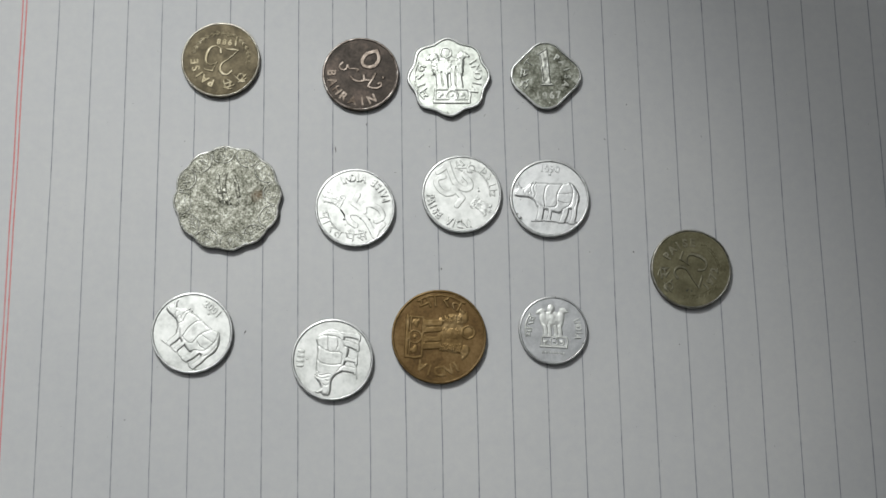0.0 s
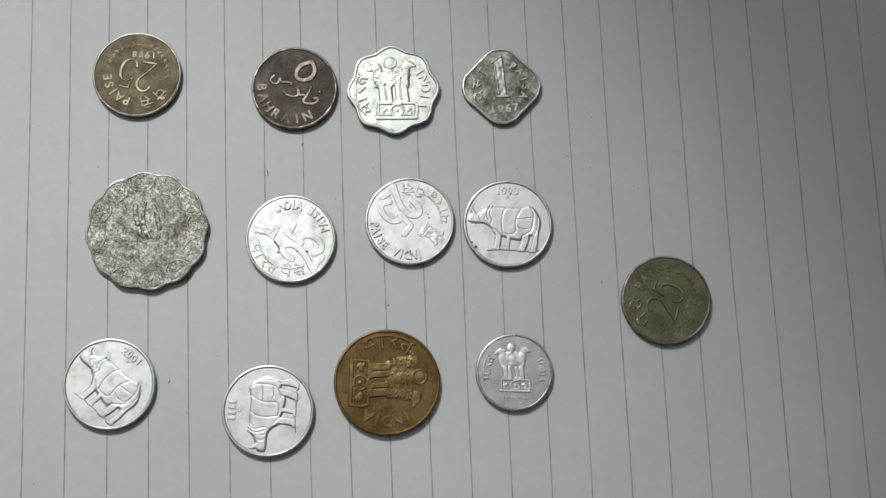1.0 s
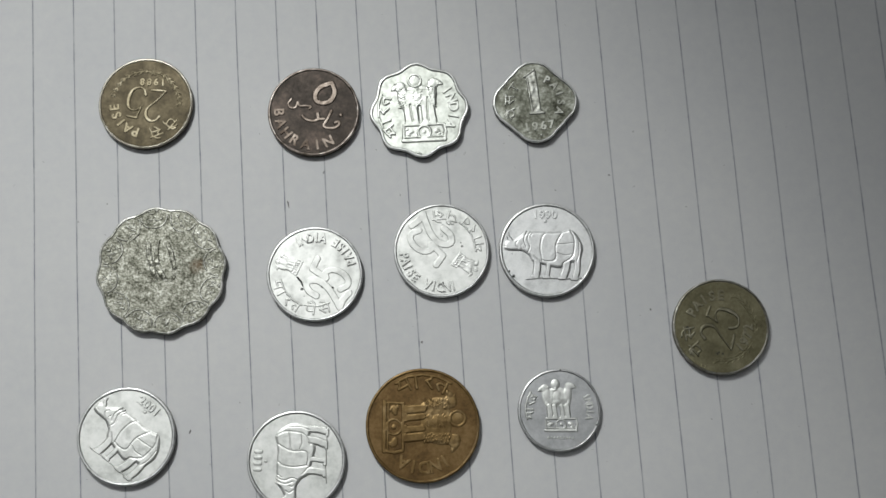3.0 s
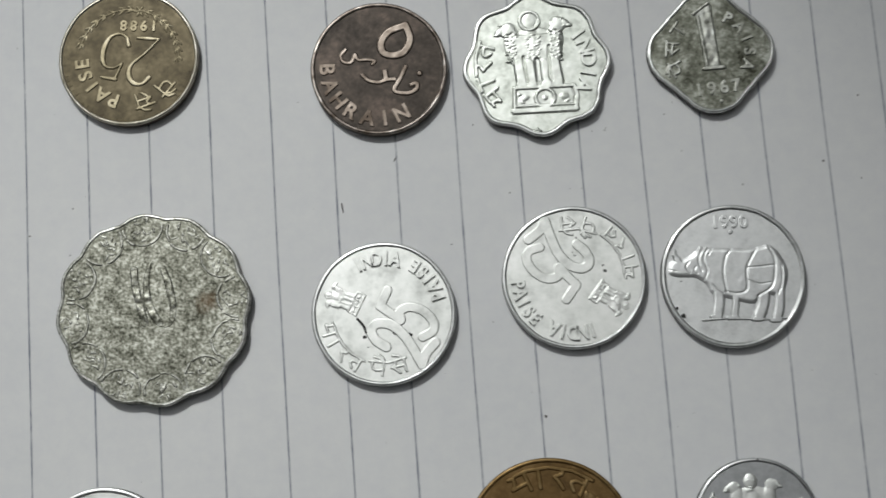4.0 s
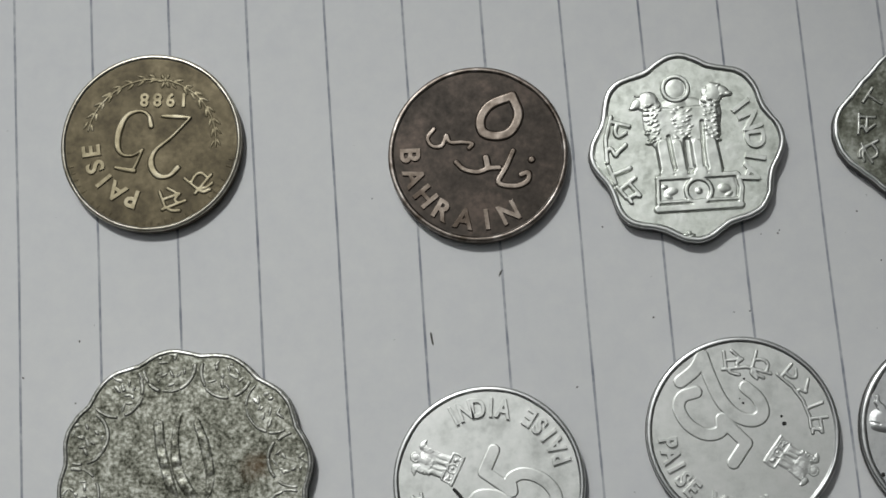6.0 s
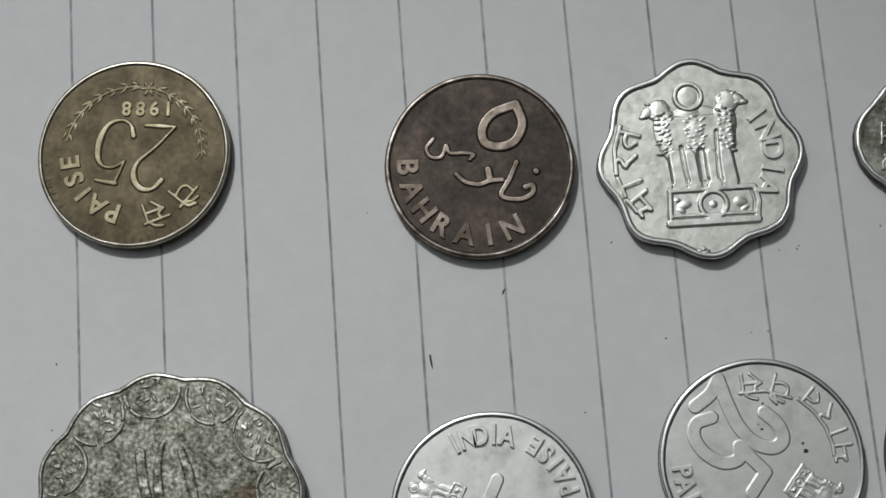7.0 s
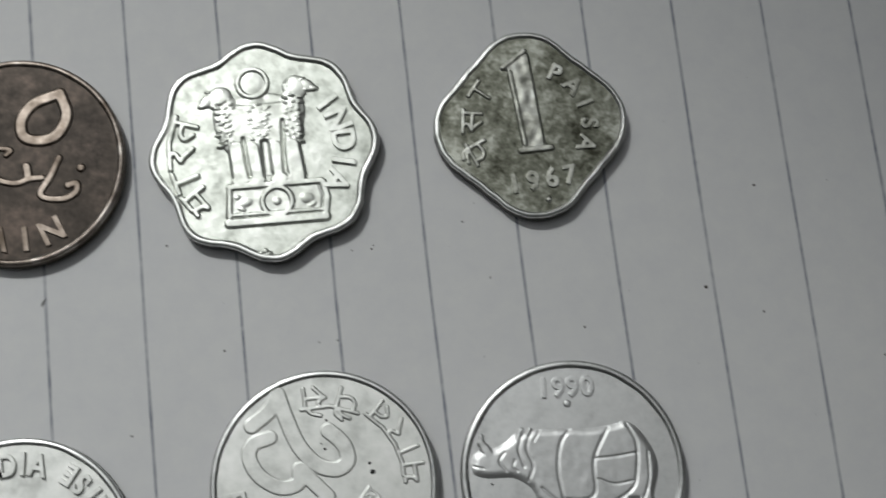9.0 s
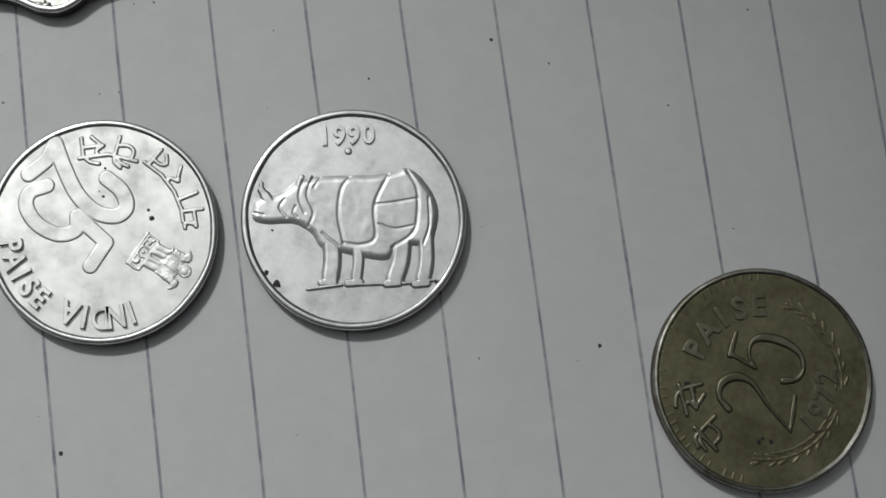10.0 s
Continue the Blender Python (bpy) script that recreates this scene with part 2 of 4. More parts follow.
def page():
    """The ruled sheet: 297 x 210 mm, hardly waved, thin but solid."""
    nx, ny = 99, 70
    verts, faces = [], []
    for top in (1, 0):
        for j in range(ny + 1):
            for i in range(nx + 1):
                x, y = -0.128 + 0.297 * i / nx, -0.092 + 0.210 * j / ny
                lift = 0.012 * MM * noise.noise(Vector((x * 30, y * 30, 0)))
                verts.append((x, y, lift - 0.012 * MM if top else -SHEET))
    n = (nx + 1) * (ny + 1)
    for j in range(ny):
        for i in range(nx):
            a = j * (nx + 1) + i
            faces.append((a, a + 1, a + nx + 2, a + nx + 1))
            faces.append((n + a, n + a + nx + 1, n + a + nx + 2, n + a + 1))
    rim = [i for i in range(nx + 1)] + [j * (nx + 1) + nx for j in range(1, ny + 1)]
    rim += [ny * (nx + 1) + i for i in range(nx - 1, -1, -1)] + [j * (nx + 1) for j in range(ny - 1, 0, -1)]
    for a, b in zip(rim, rim[1:] + rim[:1]):
        faces.append((a, n + a, n + b, b))
    return mesh_object("ruled_page", verts, faces, paper_material())


sheet = tagged(page(), "white ruled notebook page with blue lines and red margin", "paper")
RULE_INK = ink_material("blue_rule_ink", (0.095, 0.11, 0.16), 0.28, 0.78)
MARGIN_INK = ink_material("red_margin_ink", (0.72, 0.15, 0.14), 0.5, 0.85)


def printed_line(name, x, width, material, label):
    """One line printed along the page; those near the margin lean a little where the page bends."""
    lean = 0.012 * min(1.0, max(0.0, (-55 - x) / 46))
    verts, faces, n = [], [], 150
    for j in range(n + 1):
        y = -91.5 + 209.0 * j / n
        mid = x + lean * (y - 86) + 0.22 * noise.noise(Vector((x * 0.02, y * 0.035, 4)))
        half = width * (0.5 + 0.14 * noise.noise(Vector((x, y * 0.6, 9))))
        verts += [((mid - half) * MM, y * MM, 0.006 * MM), ((mid + half) * MM, y * MM, 0.006 * MM)]
    faces = [(2 * j, 2 * j + 1, 2 * j + 3, 2 * j + 2) for j in range(n)]
    return part(name, verts, faces, material, sheet, label)


for k in range(-11, 21):
    printed_line("rule_line", -1.0 + 8.25 * k - (0.006 * k * k if k < 0 else 0), 0.25, RULE_INK, "thin blue-grey printed line")
for at in (-101.35, -100.45):
    printed_line("margin_line", at, 0.36, MARGIN_INK, "thin red printed margin line")


# ---- coin building ----
BOLD = 1.3  # depth of the struck relief

def coin_body(outline, thick, rim_w, drop, field_mat, rim_mat, thing, rings=10, seg=144):
    """A struck blank: rounded edge, raised rim and sunken field. outline(angle) gives the radius in mm."""
    ang = [2 * math.pi * k / seg for k in range(seg)]
    drop *= BOLD

    def ring(inset, z):
        if inset > 0.25:
            return [((outline(a) - inset * (1 + 0.10 * noise.noise(Vector((4 * math.cos(a), 4 * math.sin(a), thick * 7 + outline(0)))))) * MM * math.cos(a), (outline(a) - inset * (1 + 0.10 * noise.noise(Vector((4 * math.cos(a), 4 * math.sin(a), thick * 7 + outline(0)))))) * MM * math.sin(a), z * MM) for a in ang]
        return [((outline(a) - inset) * MM * math.cos(a), (outline(a) - inset) * MM * math.sin(a), z * MM) for a in ang]

    prof = [(0.22, 0.0), (0.05, 0.1), (0.0, 0.28), (0.0, thick - 0.26), (0.05, thick - 0.1), (0.16, thick - 0.02), (0.30, thick),
            (rim_w * 0.78, thick), (rim_w * 0.88, thick - 0.02), (rim_w * 1.16, thick - drop * 0.9), (rim_w * 1.3, thick - drop)]
    verts, faces = [], []
    for inset, z in prof:
        verts += ring(inset, z)
    for r in range(len(prof) - 1):
        for k in range(seg):
            a, b = r * seg + k, r * seg + (k + 1) % seg
            faces.append((a, b, b + seg, a + seg))
    faces.append(tuple(range(seg - 1, -1, -1)))
    rim = part("rim", verts, faces, rim_mat, thing, "smooth raised rim rubbed brighter than the field, edge wall painted darker")
    # The outer wall takes the colour with the shade in it.
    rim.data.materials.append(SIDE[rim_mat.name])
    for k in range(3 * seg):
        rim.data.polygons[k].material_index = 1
    verts, faces = [], []
    for r in range(rings):
        f = 1 - r / rings
        verts += [((outline(a) - rim_w * 1.12) * f * MM * math.cos(a), (outline(a) - rim_w * 1.12) * f * MM * math.sin(a),
                   (thick - drop + 0.012) * MM) for a in ang]
    verts.append((0, 0, (thick - drop + 0.012) * MM))
    for r in range(rings - 1):
        for k in range(seg):
            a, b = r * seg + k, r * seg + (k + 1) % seg
            faces.append((a, b, b + seg, a + seg))
    for k in range(seg):
        faces.append(((rings - 1) * seg + k, (rings - 1) * seg + (k + 1) % seg, rings * seg))
    part("field", verts, faces, field_mat, thing)


def curve_through(points, steps=5):
    """Points smoothed into a flowing line."""
    p = [Vector(q) for q in points]
    if len(p) < 3:
        return p
    p = [2 * p[0] - p[1]] + p + [2 * p[-1] - p[-2]]
    out = []
    for a, b, c, d in zip(p, p[1:], p[2:], p[3:]):
        for s in range(steps):
            t = s / steps
            out.append(0.5 * (2 * b + (c - a) * t + (2 * a - 5 * b + 4 * c - d) * t * t + (3 * b - a - 3 * c + d) * t ** 3))
    out.append(p[-2])
    return out


def relief(name, strokes, height, material, thing, radius, base, cell=0.07, label="", flat=0.4, blobs=(), grooves=(), plates=(), worn=0.022):
    """Raised work in one mesh. strokes: (points, half width), in parts of the coin's radius; blobs: (x, y, rx, ry, turn, height)."""
    height *= BOLD
    blobs = [(*q[:5], q[5] * BOLD) for q in blobs]
    plates = [(*q[:2], q[2] * BOLD) for q in plates]
    segs = []
    for pts, half in strokes:
        q = [Vector(v[:2]) for v in pts]
        if len(q) == 1:
            q = q * 2
        segs += [(a.x * radius, a.y * radius, b.x * radius, b.y * radius, half * radius) for a, b in zip(q, q[1:])]
    xs = [v for s in segs for v in (s[0] - s[4], s[2] - s[4], s[0] + s[4], s[2] + s[4])] + [v for b in blobs for v in ((b[0] - max(b[2], b[3])) * radius, (b[0] + max(b[2], b[3])) * radius)]
    ys = [v for s in segs for v in (s[1] - s[4], s[3] - s[4], s[1] + s[4], s[3] + s[4])] + [v for b in blobs for v in ((b[1] - max(b[2], b[3])) * radius, (b[1] + max(b[2], b[3])) * radius)]
    xs += [v[0] * radius for p in plates for v in p[0]]
    ys += [v[1] * radius for p in plates for v in p[0]]
    gx = np.arange(min(xs) - 2 * cell, max(xs) + 2 * cell, cell)
    gy = np.arange(min(ys) - 2 * cell, max(ys) + 2 * cell, cell)
    X, Y = np.meshgrid(gx, gy)
    H = np.full(X.shape, -1.0)
    for x0, y0, x1, y1, half in segs:
        dx, dy = x1 - x0, y1 - y0
        t = np.clip(((X - x0) * dx + (Y - y0) * dy) / max(dx * dx + dy * dy, 1e-9), 0, 1)
        d = np.hypot(X - x0 - t * dx, Y - y0 - t * dy)
        H = np.maximum(H, np.clip((1 - d / half) / flat, -1, 1))
    H = np.where(H > 0, np.sin(np.clip(H, 0, 1) * np.pi / 2), H) * height
    for outline, edge, hh in plates:
        q = [Vector(v[:2]) * radius for v in outline]
        near, inside = np.full(X.shape, 99.0), np.zeros(X.shape, bool)
        for a, c in zip(q, q[1:] + q[:1]):
            w = c - a
            t = np.clip(((X - a.x) * w.x + (Y - a.y) * w.y) / max(w.length_squared, 1e-9), 0, 1)
            near = np.minimum(near, np.hypot(X - a.x - t * w.x, Y - a.y - t * w.y))
            cross = (a.y > Y) != (c.y > Y)
            inside ^= cross & (X < (c.x - a.x) * (Y - a.y) / (w.y if abs(w.y) > 1e-9 else 1e-9) + a.x)
        d = np.where(inside, near, -near) / (edge * radius)
        H = np.maximum(H, np.where(d > 0, np.sin(np.clip(d, 0, 1) * np.pi / 2), d) * hh)
    for bx, by, rx, ry, turn, hh in blobs:
        c, s = math.cos(radians(turn)), math.sin(radians(turn))
        u, v = (X - bx * radius) * c + (Y - by * radius) * s, -(X - bx * radius) * s + (Y - by * radius) * c
        q = 1 - (u / (rx * radius)) ** 2 - (v / (ry * radius)) ** 2
        H = np.maximum(H, np.where(q > 0, np.sqrt(np.clip(q, 0, 1)), q) * hh)
    for pts, half, deep in grooves:
        q = [Vector(v[:2]) * radius for v in pts]
        near = np.full(X.shape, 9.0)
        for a, c in zip(q, q[1:]):
            w = c - a
            t = np.clip(((X - a.x) * w.x + (Y - a.y) * w.y) / max(w.length_squared, 1e-9), 0, 1)
            near = np.minimum(near, np.hypot(X - a.x - t * w.x, Y - a.y - t * w.y) / (half * radius))
        cut = deep * (0.5 + 0.5 * np.cos(np.pi * np.clip(near, 0, 1)))
        H = np.where(H > 0.04, np.maximum(0.04, H - cut), H)
    wear = np.random.RandomState(len(segs) + 7).rand(*X.shape)
    for step in (1, 2, 3, 4, 2):
        wear = (wear + np.roll(wear, step, 0) + np.roll(wear, -step, 0) + np.roll(wear, step, 1) + np.roll(wear, -step, 1)) / 5
    wear = (wear - wear.mean()) / (wear.std() + 1e-9)
    H = np.where(H > 0.04, np.maximum(0.04, H + worn * height * wear), H)
    Z = np.clip(H, -0.03, None)
    live = H > -0.02
    keep = live[:-1, :-1] | live[1:, :-1] | live[:-1, 1:] | live[1:, 1:]
    idx = -np.ones(X.shape, int)
    need = np.zeros(X.shape, bool)
    need[:-1, :-1] |= keep
    need[1:, :-1] |= keep
    need[:-1, 1:] |= keep
    need[1:, 1:] |= keep
    idx[need] = np.arange(need.sum())
    verts = np.stack([X[need], Y[need], Z[need] + base], -1) * MM
    jj, ii = np.nonzero(keep)
    faces = np.stack([idx[jj, ii], idx[jj, ii + 1], idx[jj + 1, ii + 1], idx[jj + 1, ii]], -1)
    return part(name, verts.tolist(), faces.tolist(), material, thing, label)


LETTERS = {}


def letter(ch):
    """Outline mesh of one character of the built-in font, capital height 1, centred."""
    if ch not in LETTERS:
        cu = bpy.data.curves.new("letter", "FONT")
        cu.body, cu.size, cu.extrude, cu.bevel_depth, cu.bevel_resolution, cu.offset = ch, 1.0, 0.06, 0.018, 1, 0.018
        cu.resolution_u = 4
        ob = new("letter", cu)
        bpy.context.view_layer.update()
        me = bpy.data.meshes.new_from_object(ob.evaluated_get(bpy.context.evaluated_depsgraph_get()))
        co = np.array([v.co for v in me.vertices])
        k = 1 / 0.73
        mid = (co[:, 0].min() + co[:, 0].max()) / 2
        co = (co - (mid, 0.365, 0)) * (k, k, 1)
        LETTERS[ch] = (co, [tuple(p.vertices) for p in me.polygons], (co[:, 0].max() - co[:, 0].min()))
        bpy.data.objects.remove(ob)
        bpy.data.curves.remove(cu)
        bpy.data.meshes.remove(me)
    return LETTERS[ch]


def set_letters(name, placed, height, material, thing, radius, base, label="", stretch=0.98):
    """placed: (character, x, y, turn, capital height) in parts of the radius."""
    height *= BOLD
    verts, faces = [], []
    for ch, x, y, turn, size in placed:
        co, fs, _ = letter(ch)
        c, s = math.cos(radians(turn)), math.sin(radians(turn))
        n = len(verts)
        for a, b, z in co:
            a, b = a * size * stretch, b * size
            verts.append(((x + a * c - b * s) * radius * MM, (y + a * s + b * c) * radius * MM, (base + (z + 0.03) / 0.11 * height) * MM))
        faces += [tuple(n + i for i in f) for f in fs]
    return part(name, verts, faces, material, thing, label, smooth=False)


def arc_letters(text, r, a0, a1, size, outward=True):
    out = []
    for k, ch in enumerate(text):
        a = a0 + (a1 - a0) * k / max(1, len(text) - 1)
        out.append((ch, r * math.cos(radians(a)), r * math.sin(radians(a)), a - 90 if outward else a + 90, size))
    return out


def line_letters(text, x, y, turn, size, pitch):
    out = []
    for k, ch in enumerate(text):
        d = (k - (len(text) - 1) / 2) * pitch
        out.append((ch, x + d * math.cos(radians(turn)), y + d * math.sin(radians(turn)), turn, size))
    return out


# Strokes of the characters that are struck in other scripts, and of the large figures, in a unit box.
GLYPHS = {
    "two": [[(0.06, 0.66), (0.10, 0.86), (0.32, 1.0), (0.62, 0.97), (0.80, 0.78), (0.72, 0.52), (0.42, 0.25), (0.10, 0.02)], [(0.10, 0.02), (0.50, 0.05), (0.98, 0.0)]],
    "five": [[(0.95, 1.0), (0.34, 0.98)], [(0.34, 0.98), (0.24, 0.56)], [(0.24, 0.56), (0.50, 0.64), (0.80, 0.52), (0.88, 0.28), (0.72, 0.07), (0.42, 0.0), (0.08, 0.10)]],
    "pa": [[(0, 1), (1, 1)], [(0.8, 1), (0.8, 0)], [(0.2, 1), (0.2, 0.55), (0.42, 0.35), (0.8, 0.45)]],
    "pai": [[(0, 1), (1, 1)], [(0.8, 1), (0.8, 0)], [(0.2, 1), (0.2, 0.55), (0.42, 0.35), (0.8, 0.45)], [(0.75, 1), (0.55, 1.25), (0.25, 1.35)], [(0.8, 1), (0.75, 1.3), (0.5, 1.5)]],
    "sa": [[(0, 1), (1, 1)], [(0.85, 1), (0.85, 0)], [(0.3, 1), (0.38, 0.75), (0.12, 0.52)], [(0.15, 0.55), (0.5, 0.0)], [(0.3, 0.52), (0.85, 0.5)]],
    "se": [[(0, 1), (1, 1)], [(0.85, 1), (0.85, 0)], [(0.3, 1), (0.38, 0.75), (0.12, 0.52)], [(0.15, 0.55), (0.5, 0.0)], [(0.3, 0.52), (0.85, 0.5)], [(0.8, 1), (0.65, 1.25), (0.35, 1.4)]],
    "bha": [[(0.4, 1), (1, 1)], [(0.85, 1), (0.85, 0)], [(0.1, 0.95), (0.3, 0.9), (0.25, 0.55), (0.1, 0.4), (0.35, 0.4), (0.85, 0.42)]],
    "aa": [[(0.1, 1), (0.9, 1)], [(0.5, 1), (0.5, 0)]],
    "ra": [[(0, 1), (1, 1)], [(0.55, 1), (0.6, 0.75), (0.3, 0.55), (0.45, 0.4), (0.75, 0.0)]],
    "ta": [[(0, 1), (1, 1)], [(0.78, 1), (0.78, 0)], [(0.78, 0.62), (0.4, 0.62), (0.2, 0.4), (0.45, 0.08)]],
}


def glyph_strokes(key, x, y, turn, w, h, half):
    c, s = math.cos(radians(turn)), math.sin(radians(turn))
    out = []
    for line in GLYPHS[key]:
        pts = [((a - 0.5) * w, (b - 0.5) * h) for a, b in line]
        pts = [(x + a * c - b * s, y + a * s + b * c) for a, b in pts]
        out.append((curve_through(pts), half))
    return out


def arc_glyphs(keys, r, a0, a1, w, h, half, outward=True):
    out = []
    for k, key in enumerate(keys):
        a = a0 + (a1 - a0) * k / max(1, len(keys) - 1)
        out += glyph_strokes(key, r * math.cos(radians(a)), r * math.sin(radians(a)), a - 90 if outward else a + 90, w, h, half)
    return out


def arc_points(r, a0, a1, n=14, cx=0.0, cy=0.0):
    return [(cx + r * math.cos(radians(a0 + (a1 - a0) * k / n)), cy + r * math.sin(radians(a0 + (a1 - a0) * k / n))) for k in range(n + 1)]


def wreath(r, a0, a1, n, size=1.0):
    """A curved thin stem with small uneven grains in pairs."""
    strokes, blobs = [(arc_points(r, a0, a1), 0.013)], []
    turn = 1 if a1 > a0 else -1
    rng = random.Random(n + int(a1))
    for k in range(n):
        a = a0 + (a1 - a0) * (k + 0.7) / n
        for side in (-1, 1):
            q, b = r + side * rng.uniform(0.028, 0.042), a + rng.uniform(-1.5, 1.5)
            blobs.append((q * math.cos(radians(b)), q * math.sin(radians(b)), size * rng.uniform(0.045, 0.062), size * rng.uniform(0.014, 0.02), b + turn * (90 - side * rng.uniform(14, 30)), rng.uniform(0.05, 0.09)))
    return strokes, blobs


def brush(points, widths, steps=6):
    """A flowing line whose half width changes along it, as short strokes."""
    line = curve_through(points, steps)
    out = []
    for k, (a, b) in enumerate(zip(line, line[1:])):
        w = (k + 0.5) / (len(line) - 1) * (len(widths) - 1)
        i = min(int(w), len(widths) - 2)
        out.append(([a, b], widths[i] + (widths[i + 1] - widths[i]) * (w - i)))
    return out


def pen_figures():
    """The figures 25 in pen-like strokes of changing width, upside down."""
    st = brush([(0.126, 0.29), (0.28, 0.278), (0.435, 0.262)], [0.022, 0.030, 0.018])
    st += brush([(0.435, 0.262), (0.24, 0.06), (0.05, -0.10), (0.005, -0.25), (0.075, -0.375), (0.20, -0.39), (0.30, -0.30)], [0.016, 0.018, 0.026, 0.044, 0.040, 0.024, 0.036])
    st += brush([(0.0, 0.18), (-0.03, 0.30), (-0.126, 0.355), (-0.264, 0.31), (-0.352, 0.152), (-0.369, -0.028), (-0.314, -0.128), (-0.2, -0.145), (-0.09, -0.083)], [0.036, 0.024, 0.020, 0.030, 0.046, 0.040, 0.022, 0.016, 0.018])
    st += brush([(-0.09, -0.083), (-0.14, -0.20), (-0.19, -0.304)], [0.018, 0.020, 0.022])
    st += brush([(-0.18, -0.318), (-0.28, -0.30), (-0.385, -0.276)], [0.030, 0.028, 0.022])
    return st


def turned(strokes, blobs, turn, scale=1.0, x=0.0, y=0.0):
    c, s = math.cos(radians(turn)) * scale, math.sin(radians(turn)) * scale
    st = [([(x + p[0] * c - p[1] * s, y + p[0] * s + p[1] * c) for p in pts], half * scale) for pts, half in strokes]
    bl = [(x + b[0] * c - b[1] * s, y + b[0] * s + b[1] * c, b[2] * scale, b[3] * scale, b[4] + turn, b[5]) for b in blobs]
    return st, bl


def capital_emblem(smooth=False):
    """The pillar capital struck on the coins: a plain rounded mass in three lobes on a drum with a wheel."""
    st = [([(-0.33, -0.62), (0.48, -0.61)], 0.04), ([(-0.31, -0.31), (0.46, -0.30)], 0.028), (arc_points(0.125, 0, 360, 20, 0.08, -0.455), 0.022)]
    st += [([(-0.31, -0.31), (-0.32, -0.57)], 0.022), ([(0.47, -0.31), (0.50, -0.44), (0.48, -0.57)], 0.03), ([(-0.32, -0.555), (0.48, -0.55)], 0.018)]
    if not smooth:
        st += [(arc_points(0.125, 0, 360, 20, -0.075, 0.595), 0.022)]
    for x0, x1, w in ((-0.23, -0.205, 0.078), (-0.10, -0.07, 0.06), (0.095, 0.12, 0.06), (0.225, 0.26, 0.078)):
        st.append(([(x0, 0.02), ((x0 + x1) / 2, -0.10), (x1, -0.23)], w))
        st.append(([(x1 - 0.05, -0.262), (x1 + 0.035, -0.26)], 0.036))
    bl = [(-0.02, 0.25, 0.36, 0.26, 0, 0.12), (-0.03, 0.27, 0.15, 0.20, 0, 0.17), (-0.03, 0.14, 0.15, 0.10, 0, 0.16), (-0.29, 0.27, 0.13, 0.24, 6, 0.14), (0.23, 0.30, 0.13, 0.24, -8, 0.14), (-0.18, 0.24, 0.10, 0.18, 0, 0.13), (0.12, 0.26, 0.10, 0.18, 0, 0.13), (-0.29, 0.10, 0.07, 0.12, 8, 0.13), (0.265, 0.13, 0.07, 0.13, -4, 0.13),
          (-0.075, 0.59, 0.12, 0.14, 0, 0.17 if smooth else 0.11), (-0.075, 0.43, 0.12, 0.06, 0, 0.13), (-0.36, 0.475, 0.115, 0.105, 30, 0.12), (-0.46, 0.46, 0.08, 0.055, 40, 0.11), (-0.50, 0.42, 0.05, 0.03, 10, 0.12),
          (0.29, 0.54, 0.115, 0.105, -25, 0.12), (0.385, 0.55, 0.08, 0.055, -35, 0.11), (0.44, 0.52, 0.05, 0.03, -10, 0.12),
          (0.08, -0.455, 0.045, 0.045, 0, 0.13), (-0.19, -0.45, 0.09, 0.05, 14, 0.13), (-0.22, -0.50, 0.06, 0.03, -30, 0.12), (0.33, -0.44, 0.08, 0.06, -10, 0.13), (0.37, -0.50, 0.06, 0.03, 30, 0.12), (-0.25, -0.40, 0.04, 0.03, 0, 0.12)]
    rng = random.Random(5)
    if smooth:
        bl += [(-0.16 + 0.04 * k, 0.24 + rng.uniform(-0.02, 0.02), 0.012, 0.12, 0, 0.175) for k in range(7)]
        bl += [(-0.07 + dx, 0.56 + dy, rx, 0.02, turn, 0.195) for dx, dy, rx, turn in ((-0.05, 0.05, 0.04, 15), (0.05, 0.05, 0.04, -15), (0.0, -0.02, 0.03, 90), (0.0, -0.07, 0.06, 0), (0.0, -0.11, 0.05, 0))]
    else:
        for cx, top, low, half, lean in ((-0.315, 0.44, 0.06, 0.10, 14), (0.255, 0.46, 0.08, 0.10, -14), (-0.03, 0.40, 0.10, 0.13, 0)):
            for k in range(9):
                y = top + (low - top) * k / 8
                for side in (-1, 0, 1):
                    bl.append((cx + side * half * 0.5 + rng.uniform(-0.02, 0.02), y + rng.uniform(-0.012, 0.012) - 0.02 * abs(side), half * rng.uniform(0.28, 0.42), rng.uniform(0.010, 0.015), lean + side * rng.uniform(5, 25), rng.uniform(0.175, 0.21)))
    for cx, cy, side in ((-0.36, 0.47, -1), (0.30, 0.55, 1)):
        bl += [(cx + rng.uniform(-0.1, 0.1), cy + rng.uniform(-0.07, 0.07), 0.035, 0.014, side * rng.uniform(10, 70), rng.uniform(0.10, 0.13)) for k in range(9)]
    return st, bl


